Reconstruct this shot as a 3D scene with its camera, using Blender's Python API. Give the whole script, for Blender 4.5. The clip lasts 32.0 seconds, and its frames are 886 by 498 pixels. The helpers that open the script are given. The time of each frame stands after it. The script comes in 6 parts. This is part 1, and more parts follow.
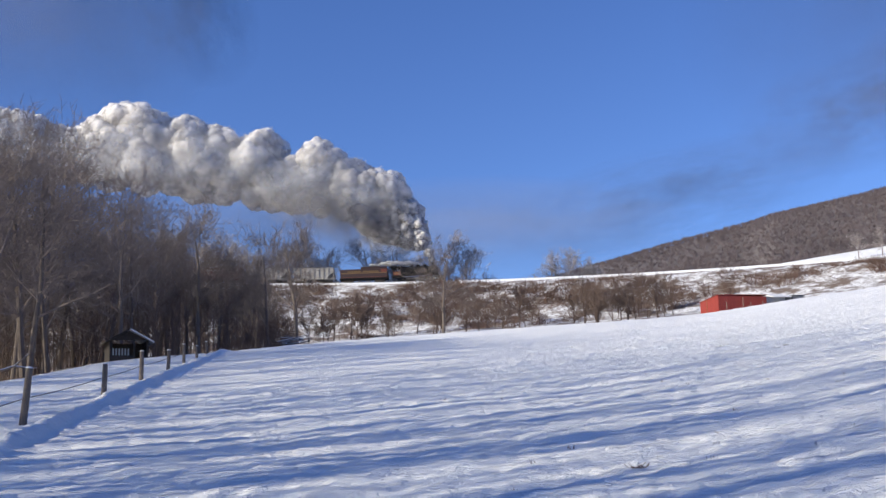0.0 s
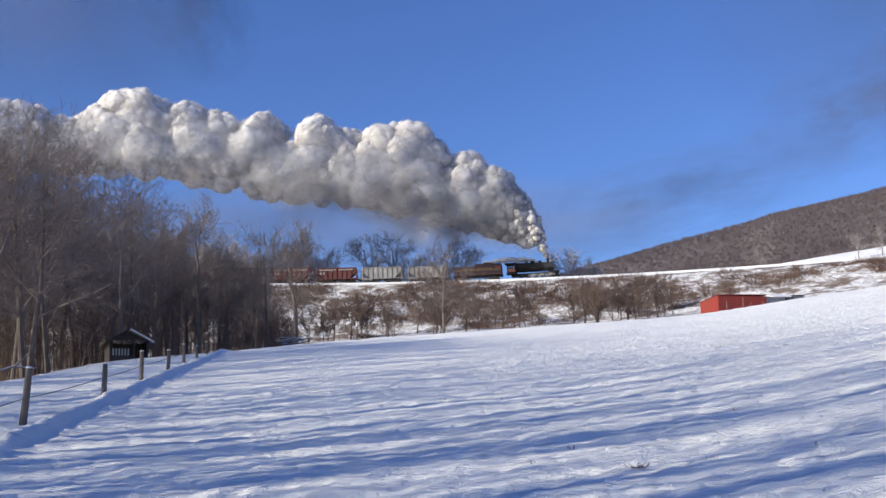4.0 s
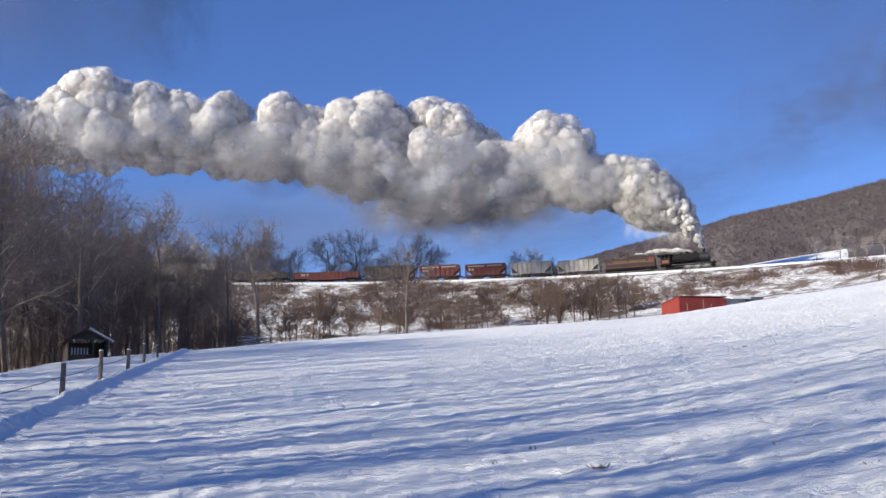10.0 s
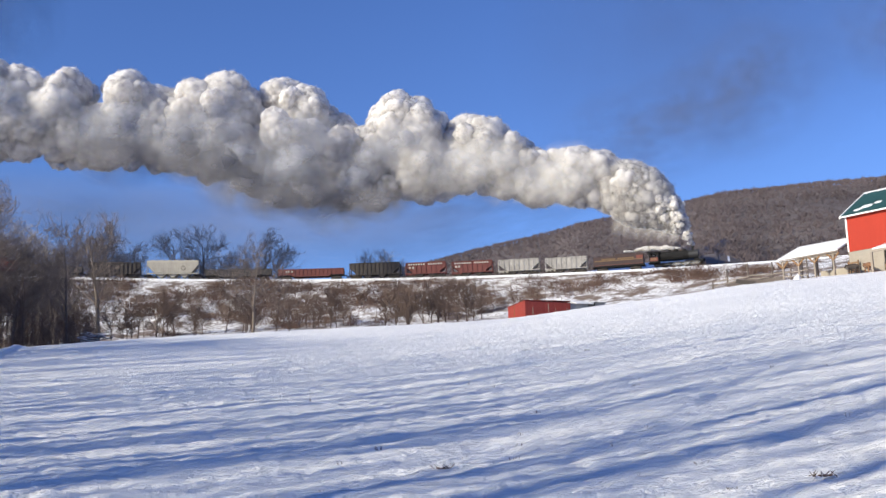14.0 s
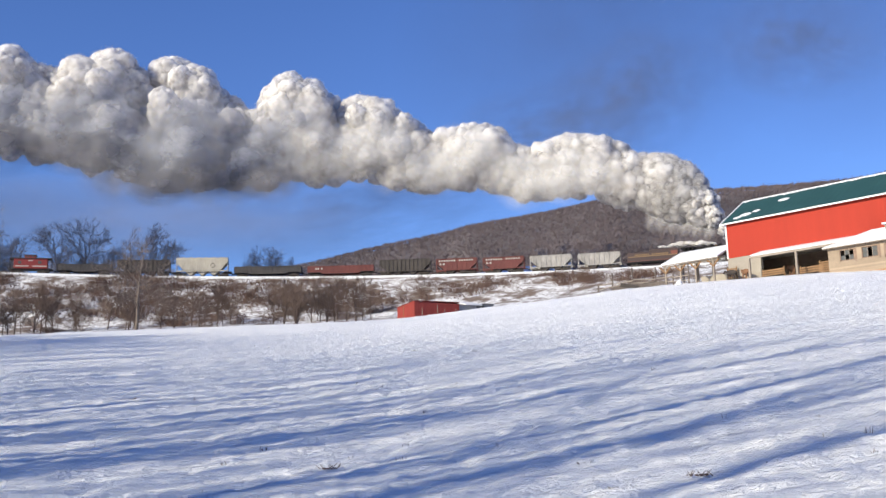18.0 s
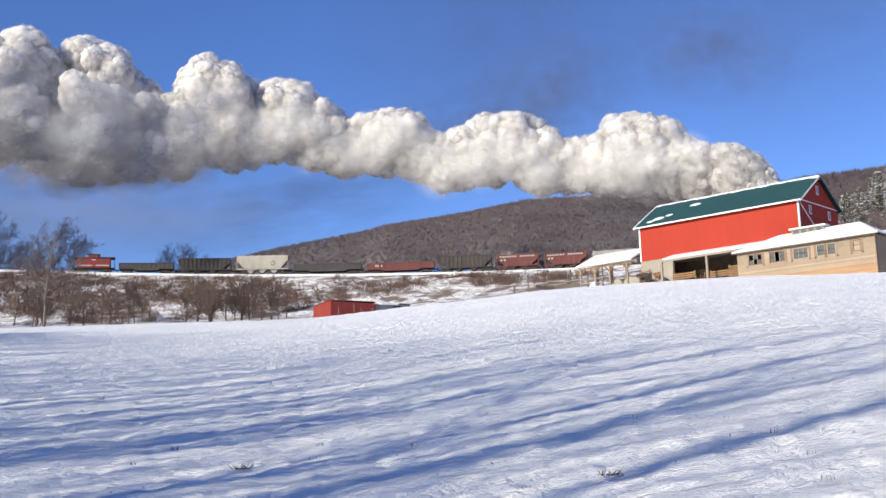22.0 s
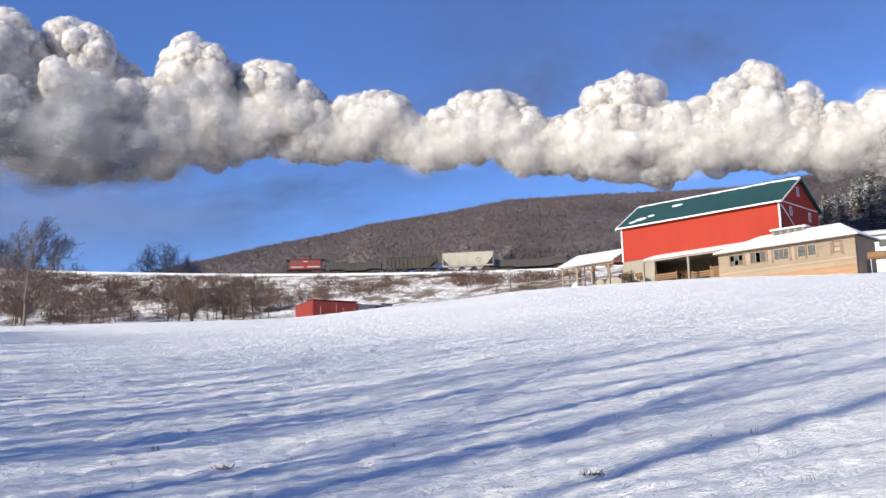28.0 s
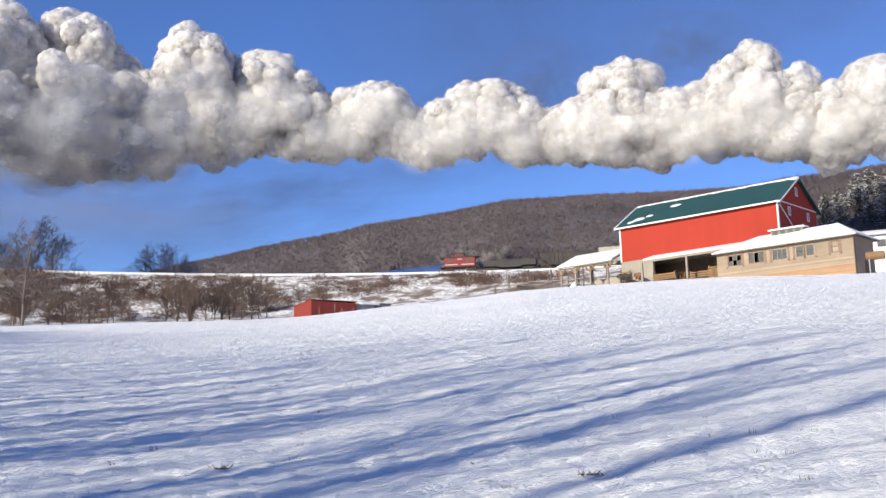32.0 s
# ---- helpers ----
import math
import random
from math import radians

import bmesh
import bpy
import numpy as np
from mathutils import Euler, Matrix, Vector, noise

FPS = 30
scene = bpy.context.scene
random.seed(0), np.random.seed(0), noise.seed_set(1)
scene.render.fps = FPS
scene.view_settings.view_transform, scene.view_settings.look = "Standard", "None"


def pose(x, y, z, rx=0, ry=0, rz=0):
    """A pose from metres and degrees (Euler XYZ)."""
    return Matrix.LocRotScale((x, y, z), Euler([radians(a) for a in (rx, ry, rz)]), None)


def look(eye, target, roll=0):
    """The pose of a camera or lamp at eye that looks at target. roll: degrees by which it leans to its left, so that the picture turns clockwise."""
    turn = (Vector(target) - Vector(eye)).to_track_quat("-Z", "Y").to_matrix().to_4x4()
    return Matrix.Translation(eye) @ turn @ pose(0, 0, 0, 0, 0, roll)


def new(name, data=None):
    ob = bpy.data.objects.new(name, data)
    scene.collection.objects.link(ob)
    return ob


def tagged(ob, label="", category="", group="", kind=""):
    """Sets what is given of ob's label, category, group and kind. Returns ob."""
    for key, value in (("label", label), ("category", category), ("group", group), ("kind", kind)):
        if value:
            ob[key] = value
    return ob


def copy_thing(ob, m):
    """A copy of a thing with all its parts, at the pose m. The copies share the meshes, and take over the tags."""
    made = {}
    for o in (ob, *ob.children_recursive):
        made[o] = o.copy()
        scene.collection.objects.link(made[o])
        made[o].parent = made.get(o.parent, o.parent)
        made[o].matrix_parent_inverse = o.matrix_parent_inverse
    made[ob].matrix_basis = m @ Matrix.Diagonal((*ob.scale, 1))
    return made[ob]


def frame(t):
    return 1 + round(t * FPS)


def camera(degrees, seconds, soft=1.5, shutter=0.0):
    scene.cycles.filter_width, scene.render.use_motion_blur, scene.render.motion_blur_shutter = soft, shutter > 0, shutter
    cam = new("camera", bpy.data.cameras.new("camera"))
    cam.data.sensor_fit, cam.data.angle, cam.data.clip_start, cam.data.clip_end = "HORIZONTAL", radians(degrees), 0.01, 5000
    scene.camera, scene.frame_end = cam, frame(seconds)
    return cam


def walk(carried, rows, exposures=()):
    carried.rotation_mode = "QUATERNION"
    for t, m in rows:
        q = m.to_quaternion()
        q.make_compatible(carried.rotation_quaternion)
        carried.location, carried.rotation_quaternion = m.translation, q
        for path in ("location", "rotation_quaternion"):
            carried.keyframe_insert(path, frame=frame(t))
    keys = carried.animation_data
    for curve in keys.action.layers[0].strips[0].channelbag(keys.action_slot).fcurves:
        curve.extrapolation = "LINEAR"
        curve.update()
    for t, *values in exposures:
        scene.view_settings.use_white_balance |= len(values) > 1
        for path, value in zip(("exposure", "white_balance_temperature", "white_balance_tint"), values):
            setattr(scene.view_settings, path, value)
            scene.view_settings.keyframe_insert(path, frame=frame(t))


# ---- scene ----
# ---------------------------------------------------------------- camera
LENS = 44.58
cam = camera(LENS, 32.0, soft=1.5)
YAW = [(0.0, -4.92), (7.5, -4.92), (8.0, -4.94), (8.5, -5.03), (9.0, -5.7), (9.5, -6.34), (10.0, -6.9), (10.5, -7.79),
       (11.0, -8.69), (11.5, -9.52), (12.0, -10.57), (12.5, -11.98), (13.0, -13.01), (13.5, -14.0), (14.0, -14.93),
       (14.5, -15.87), (16.5, -18.89), (17.0, -19.57), (17.5, -20.23), (18.0, -20.82), (18.5, -21.37), (19.0, -22.01),
       (19.5, -22.62), (20.0, -23.22), (20.5, -23.81), (21.0, -24.36), (21.5, -24.82), (22.0, -25.26), (22.5, -25.7),
       (23.0, -26.07), (23.5, -26.32), (24.0, -26.41), (24.5, -26.32), (25.0, -26.26), (25.5, -26.22), (27.5, -26.2),
       (29.5, -26.22), (30.5, -26.28), (32.0, -26.28)]


def aim(yaw):
    """The tripod head: pitch and roll drift a little as it pans."""
    pitch = radians(10.63 + 0.02278 * yaw - 0.000186 * yaw * yaw)
    roll = -1.879 + 0.00054 * yaw + 0.00027 * yaw * yaw
    y = radians(yaw)
    return look((0, 0, 0), (-math.sin(y) * math.cos(pitch), math.cos(y) * math.cos(pitch), math.sin(pitch)), roll)


walk(cam, [(t, aim(y)) for t, y in YAW], [(0.0, 0.3, 6030, 9), (32.0, 0.3, 6030, 9)])

# ---------------------------------------------------------------- light
SUN_AZ, SUN_EL = -109.0, 22.0
world = bpy.data.worlds.new("sky")
scene.world = world
scene.cycles.transparent_max_bounces = 24
world.use_nodes = True
_n = world.node_tree.nodes
_sky = _n.new("ShaderNodeTexSky")
_sky.sky_type = "NISHITA"
_sky.sun_disc = False
_sky.sun_elevation, _sky.sun_rotation = radians(SUN_EL), radians(SUN_AZ)
_sky.air_density, _sky.dust_density, _sky.ozone_density = 1.0, 0.3, 5.0
_tone = _n.new("ShaderNodeMix")
_tone.data_type, _tone.blend_type = "RGBA", "MULTIPLY"
_tone.inputs[0].default_value, _tone.inputs[7].default_value = 1.0, (0.88, 0.885, 1.17, 1)
world.node_tree.links.new(_sky.outputs[0], _tone.inputs[6])
world.node_tree.links.new(_tone.outputs[2], _n["Background"].inputs[0])
_n["Background"].inputs[1].default_value = 0.104
sun = new("sun", bpy.data.lights.new("sun", "SUN"))
sun.data.energy, sun.data.angle, sun.data.color = 5.45, radians(0.5), (1.0, 0.875, 0.64)
sun.matrix_world = look((math.sin(radians(SUN_AZ)) * 90, math.cos(radians(SUN_AZ)) * 90, math.tan(radians(SUN_EL)) * 90), (0, 0, 0))
# ---------------------------------------------------------------- materials
def nodes_of(name):
    m = bpy.data.materials.new(name)
    m.use_nodes = True
    t = m.node_tree
    return m, t, t.nodes, t.links, t.nodes["Principled BSDF"]


def noise_node(t, scale, detail=4.0, rough=0.6, stretch=None, kind="Object"):
    co = t.nodes.new("ShaderNodeTexCoord")
    n = t.nodes.new("ShaderNodeTexNoise")
    n.inputs["Scale"].default_value, n.inputs["Detail"].default_value, n.inputs["Roughness"].default_value = scale, detail, rough
    if stretch:
        mp = t.nodes.new("ShaderNodeMapping")
        mp.inputs["Scale"].default_value = stretch[:3]
        if len(stretch) > 3:
            mp.inputs["Rotation"].default_value = (0, 0, radians(stretch[3]))
        t.links.new(co.outputs[kind], mp.inputs[0])
        t.links.new(mp.outputs[0], n.inputs["Vector"])
    else:
        t.links.new(co.outputs[kind], n.inputs["Vector"])
    return n.outputs["Fac"]


def ramp_node(t, fac, stops):
    r = t.nodes.new("ShaderNodeValToRGB")
    e = r.color_ramp.elements
    while len(e) < len(stops):
        e.new(0.5)
    for k, (p, c) in enumerate(stops):
        e[k].position, e[k].color = p, (*c, 1)
    t.links.new(fac, r.inputs[0])
    return r.outputs[0]


def mix_node(t, fac, a, b, how="MIX"):
    m = t.nodes.new("ShaderNodeMix")
    m.data_type, m.blend_type = "RGBA", how
    for sock, v in ((m.inputs[0], fac), (m.inputs[6], a), (m.inputs[7], b)):
        if hasattr(v, "is_linked"):
            t.links.new(v, sock)
        elif isinstance(v, (int, float)):
            sock.default_value = v
        else:
            sock.default_value = (*v, 1)
    return m.outputs[2]


def bump_node(t, height, strength, distance, into):
    b = t.nodes.new("ShaderNodeBump")
    b.inputs["Strength"].default_value, b.inputs["Distance"].default_value = strength, distance
    t.links.new(height, b.inputs["Height"])
    if into is not None:
        t.links.new(b.outputs[0], into)
    return b


def scaled(c, k):
    return tuple(min(1.0, v * k) for v in c)


def plain(name, color, rough=0.7, metal=0.0, var=0.25, scale=1.5, fine=12.0, bump=0.15, dist=0.02, stretch=None, random_k=0.0, snow=0.0):
    """A surface with blotches and grain, some difference from piece to piece, and snow lying on what faces up."""
    m, t, n, l, p = nodes_of(name)
    big = noise_node(t, scale, 3.0, 0.6, stretch)
    small = noise_node(t, fine, 5.0, 0.65, stretch)
    col = ramp_node(t, big, [(0.3, scaled(color, 1 - var)), (0.7, scaled(color, 1 + var))])
    col = mix_node(t, 0.35, col, ramp_node(t, small, [(0.35, scaled(color, 1 - 1.3 * var)), (0.65, scaled(color, 1 + var))]))
    if random_k:
        oi = n.new("ShaderNodeObjectInfo")
        col = mix_node(t, random_k, col, ramp_node(t, oi.outputs["Random"], [(0.0, scaled(color, 0.45)), (1.0, scaled(color, 1.5))]))
    if snow:
        g = n.new("ShaderNodeNewGeometry")
        s = n.new("ShaderNodeSeparateXYZ")
        l.new(g.outputs["Normal"], s.inputs[0])
        add = n.new("ShaderNodeMath")
        add.operation = "MULTIPLY_ADD"
        l.new(small, add.inputs[0])
        add.inputs[1].default_value = 0.7
        l.new(s.outputs[2], add.inputs[2])
        f = ramp_node(t, add.outputs[0], [(1.25 - snow - 0.06, (0, 0, 0)), (min(1.0, 1.25 - snow + 0.06), (1, 1, 1))])
        col = mix_node(t, f, col, (0.78, 0.79, 0.82))
    l.new(col, p.inputs["Base Color"])
    p.inputs["Roughness"].default_value, p.inputs["Metallic"].default_value = rough, metal
    if bump:
        bump_node(t, small, bump, dist, p.inputs["Normal"])
    return m


def snow_material():
    m, t, n, l, p = nodes_of("field_snow")
    big = noise_node(t, 0.05, 3.0, 0.5)
    row = noise_node(t, 1.0, 5.0, 0.6, (0.14, 0.75, 1.0, -8))
    row2 = noise_node(t, 1.0, 4.0, 0.6, (0.4, 2.2, 1.0, -8))
    mid = noise_node(t, 3.6, 6.0, 0.7)
    fine = noise_node(t, 14.0, 4.0, 0.7)
    col = ramp_node(t, big, [(0.3, (0.88, 0.885, 0.90)), (0.7, (0.95, 0.95, 0.955))])
    spots = ramp_node(t, noise_node(t, 3.4, 6.0, 0.75), [(0.70, (0, 0, 0)), (0.78, (1, 1, 1))])
    patch = ramp_node(t, noise_node(t, 0.12, 3.0, 0.6), [(0.5, (0, 0, 0)), (0.62, (1, 1, 1))])
    mul = mix_node(t, 1.0, spots, patch, "MULTIPLY")
    col = mix_node(t, mul, col, (0.36, 0.31, 0.24))
    l.new(col, p.inputs["Base Color"])
    p.inputs["Roughness"].default_value = 0.75
    p.inputs["Specular IOR Level"].default_value = 0.25
    b1 = bump_node(t, row, 0.8, 0.42, None)
    b0 = bump_node(t, row2, 1.0, 0.34, None)
    l.new(b0.outputs[0], b1.inputs["Normal"])
    b2 = bump_node(t, mid, 0.8, 0.13, None)
    b3 = bump_node(t, fine, 0.9, 0.06, p.inputs["Normal"])
    l.new(b1.outputs[0], b2.inputs["Normal"])
    l.new(b2.outputs[0], b3.inputs["Normal"])
    return m


def brush_ground_material():
    """Snow broken by dead grass and brush, on the embankment and the far slopes."""
    m, t, n, l, p = nodes_of("brushy_snow")
    a = noise_node(t, 0.22, 6.0, 0.7)
    b = noise_node(t, 1.4, 5.0, 0.7)
    col = ramp_node(t, a, [(0.44, (0.80, 0.80, 0.82)), (0.56, (0.17, 0.125, 0.10))])
    col = mix_node(t, ramp_node(t, b, [(0.52, (0, 0, 0)), (0.62, (1, 1, 1))]), col, (0.15, 0.11, 0.09))
    l.new(col, p.inputs["Base Color"])
    p.inputs["Roughness"].default_value = 0.9
    bump_node(t, b, 0.8, 0.4, p.inputs["Normal"])
    return m


def forest_floor_material():
    m, t, n, l, p = nodes_of("hazed_forest_floor")
    a = noise_node(t, 0.03, 5.0, 0.7)
    b = noise_node(t, 0.35, 5.0, 0.7)
    # the purple-grey cast is aerial haze put into the floor colour
    col = ramp_node(t, a, [(0.35, (0.085, 0.068, 0.068)), (0.66, (0.16, 0.14, 0.14))])
    col = mix_node(t, 0.4, col, ramp_node(t, b, [(0.4, (0.06, 0.048, 0.048)), (0.78, (0.19, 0.175, 0.18))]))
    l.new(col, p.inputs["Base Color"])
    p.inputs["Roughness"].default_value = 0.95
    return m


def smoke_material(name, lo, hi, loose=False, deep=7.0, thin=0.42):
    """Dense exhaust; loose is the thin flocks torn off its edge, through which light passes."""
    m, t, n, l, p = nodes_of(name)
    col = ramp_node(t, noise_node(t, 0.8, 4.0, 0.6), [(0.3, lo), (0.7, hi)])
    l.new(col, p.inputs["Base Color"])
    p.inputs["Roughness"].default_value = 1.0
    p.inputs["Specular IOR Level"].default_value = 0.0
    if loose:
        tr = n.new("ShaderNodeBsdfTranslucent")
        mx = n.new("ShaderNodeMixShader")
        mx.inputs[0].default_value = 0.5
        l.new(col, tr.inputs[0])
        l.new(p.outputs[0], mx.inputs[1])
        l.new(tr.outputs[0], mx.inputs[2])
        l.new(mx.outputs[0], n["Material Output"].inputs[0])
    else:
        p.inputs["Subsurface Weight"].default_value = 1.0
        p.inputs["Subsurface Radius"].default_value = (1.0, 1.0, 1.0)
        p.inputs["Subsurface Scale"].default_value = deep
        bump_node(t, noise_node(t, 4.0, 5.0, 0.65), 0.25, 0.05, p.inputs["Normal"])
        l.new(ramp_node(t, noise_node(t, 1.5, 4.0, 0.55), [(0.35, (thin,) * 3), (0.62, (0.9,) * 3)]), p.inputs["Alpha"])
    return m


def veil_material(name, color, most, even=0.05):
    """A thin torn shell of steam, smoke or sky haze that fades out towards its rim."""
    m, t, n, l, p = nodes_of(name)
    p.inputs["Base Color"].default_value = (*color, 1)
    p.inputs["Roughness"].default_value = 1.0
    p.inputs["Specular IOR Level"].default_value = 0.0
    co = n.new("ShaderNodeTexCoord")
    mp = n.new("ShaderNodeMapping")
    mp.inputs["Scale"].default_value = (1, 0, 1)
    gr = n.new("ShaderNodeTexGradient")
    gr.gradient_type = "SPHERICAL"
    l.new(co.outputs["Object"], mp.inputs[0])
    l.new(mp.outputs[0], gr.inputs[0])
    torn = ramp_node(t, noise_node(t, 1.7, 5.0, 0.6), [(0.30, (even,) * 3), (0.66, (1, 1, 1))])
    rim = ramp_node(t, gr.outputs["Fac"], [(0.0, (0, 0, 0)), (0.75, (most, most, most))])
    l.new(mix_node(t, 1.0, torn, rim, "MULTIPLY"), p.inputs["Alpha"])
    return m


SNOW = snow_material()
BRUSHY = brush_ground_material()
FOREST_FLOOR = forest_floor_material()
ROOF_SNOW = plain("roof_snow", (0.70, 0.70, 0.72), 0.8, var=0.05, scale=0.8, fine=5, bump=0.3, dist=0.05)
BARK = plain("bark", (0.13, 0.104, 0.09), 0.95, var=0.35, scale=0.8, fine=9, random_k=0.25, snow=0.44)
POST_WOOD = plain("old_post_wood", (0.12, 0.098, 0.085), 0.9, var=0.3, scale=1.5, fine=9, stretch=(3, 3, 0.4), snow=0.15)
# distance haze and plume-shade lift are put into this paler bark colour
BARK_FAR = plain("hazed_far_bark", (0.29, 0.25, 0.235), 0.95, var=0.3, scale=0.8, fine=5, bump=0, snow=0.2)
BARK_PALE = plain("pale_bark", (0.19, 0.155, 0.13), 0.95, var=0.35, scale=0.8, fine=9, snow=0.3)
TWIG = plain("twigs", (0.19, 0.153, 0.134), 0.95, var=0.3, scale=0.6, fine=6, bump=0, random_k=0.2, snow=0.18)
TWIG_BROWN = plain("brown_twigs", (0.10, 0.07, 0.058), 0.95, var=0.35, scale=0.6, fine=6, bump=0, random_k=0.3)
BRUSH_TWIG = plain("brush_twigs", (0.12, 0.074, 0.057), 0.95, var=0.35, scale=0.05, fine=0.6, bump=0)
# aerial haze over the ridge is mixed into this wood colour
HILL_WOOD = plain("hazed_hill_wood", (0.115, 0.092, 0.098), 0.95, var=0.25, scale=0.02, fine=0.12, bump=0)
PINE = plain("pine_needles", (0.125, 0.115, 0.078), 0.9, var=0.45, scale=0.4, fine=3, bump=0, snow=0.24)
BARN_RED = plain("barn_red_boards", (0.32, 0.026, 0.010), 0.85, var=0.08, scale=0.3, fine=3, stretch=(3, 3, 0.4), random_k=0.0, bump=0.2, dist=0.01)
SHED_RED = plain("shed_red_tin", (0.24, 0.034, 0.024), 0.6, var=0.15, scale=0.5, fine=4, random_k=0.1)
WHITE_TRIM = plain("white_paint", (0.8, 0.8, 0.78), 0.6, var=0.06)
ROOF_GREEN = plain("green_tin_roof", (0.022, 0.066, 0.060), 0.5, var=0.15, scale=0.3, fine=4)
BLOCK = plain("tan_blocks", (0.30, 0.232, 0.165), 0.9, var=0.3, scale=0.3, fine=5, stretch=(1, 0.6, 2.4), random_k=0.35, bump=0.4, dist=0.02)
BLOCK_LOW = plain("mud_splashed_blocks", (0.32, 0.195, 0.11), 0.9, var=0.3, scale=0.3, fine=5, stretch=(1, 0.6, 2.4), random_k=0.3, bump=0.4, dist=0.02)
STONE = plain("stone_wall", (0.27, 0.24, 0.20), 0.9, var=0.2, scale=0.6, fine=5, random_k=0.2, bump=0.5, dist=0.03)
GREY_WOOD = plain("weathered_wood", (0.27, 0.23, 0.19), 0.9, var=0.25, scale=0.8, fine=8, stretch=(3, 3, 0.4), random_k=0.2, snow=0.12)
SHACK_WOOD = plain("old_dark_boards", (0.045, 0.037, 0.033), 0.9, var=0.3, scale=0.8, fine=8, stretch=(3, 3, 0.4))
ORANGE_WOOD = plain("new_orange_wood", (0.22, 0.125, 0.058), 0.75, var=0.15, fine=9, random_k=0.15)
DARK = plain("dark_inside", (0.13, 0.095, 0.07), 0.9, var=0.3)
GLASS_DARK = plain("dusty_glass", (0.06, 0.062, 0.06), 0.5, var=0.3, scale=2)
FRAME_RED = plain("red_window_frame", (0.20, 0.13, 0.09), 0.7)
GREY_TIN = plain("grey_tin", (0.30, 0.31, 0.31), 0.5, metal=0.3, var=0.2, snow=0.2)
LOCO_BLACK = plain("loco_black", (0.013, 0.0125, 0.013), 0.75, var=0.35, scale=0.7, fine=5)
LOCO_BLACK.node_tree.nodes["Principled BSDF"].inputs["Specular IOR Level"].default_value = 0.2
LOCO_GREY = plain("loco_graphite", (0.038, 0.038, 0.04), 0.5, metal=0.3, var=0.3)
MAROON = plain("tender_maroon", (0.034, 0.015, 0.014), 0.6, var=0.3, scale=0.4)
ORANGE_RED = plain("tender_red_band", (0.13, 0.03, 0.018), 0.6, var=0.2)
GOLD = plain("gold_paint", (0.16, 0.095, 0.035), 0.6, var=0.1)
COAL = plain("coal", (0.02, 0.02, 0.022), 0.6, var=0.5, scale=3, fine=9, bump=1.0, dist=0.1)
CAR_WHITE = plain("weathered_white_steel", (0.29, 0.275, 0.26), 0.75, var=0.42, scale=0.6, fine=3, stretch=(1.5, 1.5, 0.4), bump=0.1)
CAR_RED = plain("oxide_red_steel", (0.12, 0.034, 0.03), 0.75, var=0.25, scale=0.5, fine=3, stretch=(1.5, 1.5, 0.4), bump=0.1)
CAR_BLACK = plain("rusty_black_steel", (0.05, 0.042, 0.038), 0.8, var=0.4, scale=0.5, fine=3, stretch=(1.5, 1.5, 0.4), bump=0.1)
CAR_DARK = plain("dull_grey_steel", (0.055, 0.05, 0.05), 0.8, var=0.35, scale=0.5, fine=3)
CAR_TAN = plain("stained_grey_steel", (0.35, 0.325, 0.28), 0.8, var=0.22, scale=0.45, fine=2, stretch=(1.5, 1.5, 0.35), bump=0.1)
CABOOSE_RED = plain("caboose_red", (0.19, 0.022, 0.02), 0.6, var=0.15)
TRUCK_STEEL = plain("truck_steel", (0.05, 0.042, 0.036), 0.8, var=0.3)
LETTER = plain("lettering_white", (0.42, 0.40, 0.37), 0.7, var=0.1)
RAIL = plain("rail_steel", (0.14, 0.10, 0.08), 0.5, metal=0.6)
BALLAST = plain("snowy_ballast", (0.55, 0.54, 0.54), 0.95, var=0.35, scale=1.2, fine=9, bump=0.8, dist=0.05, snow=0.2)
TIE = plain("ties", (0.10, 0.075, 0.06), 0.95, snow=0.3)
COW = plain("brown_hide", (0.20, 0.10, 0.05), 0.8, var=0.3)
COW_DARK = plain("dark_hide", (0.04, 0.03, 0.025), 0.8, var=0.3)
HAY = plain("straw", (0.50, 0.36, 0.16), 0.95, var=0.3, fine=20)
SMOKE_WHITE = smoke_material("steam_white", (0.60, 0.565, 0.54), (0.68, 0.645, 0.62))
# grey and dark: murky smoke, and shade put into the lower billows' colour
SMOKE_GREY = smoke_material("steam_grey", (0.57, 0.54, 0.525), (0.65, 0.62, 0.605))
SMOKE_DARK = smoke_material("dark_low_smoke", (0.48, 0.465, 0.46), (0.57, 0.55, 0.54))
SMOKE_FRESH = smoke_material("fresh_steam", (0.64, 0.61, 0.59), (0.72, 0.69, 0.665), False, 1.6, 0.6)
SKIN_WHITE = smoke_material("steam_flocks", (0.58, 0.55, 0.53), (0.66, 0.63, 0.61), True)
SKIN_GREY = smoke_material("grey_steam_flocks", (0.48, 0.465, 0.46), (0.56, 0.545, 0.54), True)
SKIN_DARK = smoke_material("dark_low_flocks", (0.30, 0.30, 0.31), (0.38, 0.37, 0.38), True)
VEIL_WHITE = veil_material("thin_steam", (0.68, 0.665, 0.65), 0.45)
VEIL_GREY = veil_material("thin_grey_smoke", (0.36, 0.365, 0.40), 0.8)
# pale veil: sky haze put in as a tinted shell
VEIL_PALE = veil_material("pale_sky_haze", (0.25, 0.24, 0.26), 0.42, 0.6)
VEIL_LOW_DARK = veil_material("hanging_dark_smoke", (0.17, 0.168, 0.185), 0.8, 0.3)
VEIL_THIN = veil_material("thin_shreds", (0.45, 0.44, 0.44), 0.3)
# dusk veil: added only to darken the sky on the right
VEIL_DUSK = veil_material("sky_darkening_veil", (0.05, 0.052, 0.08), 0.3, 0.6)
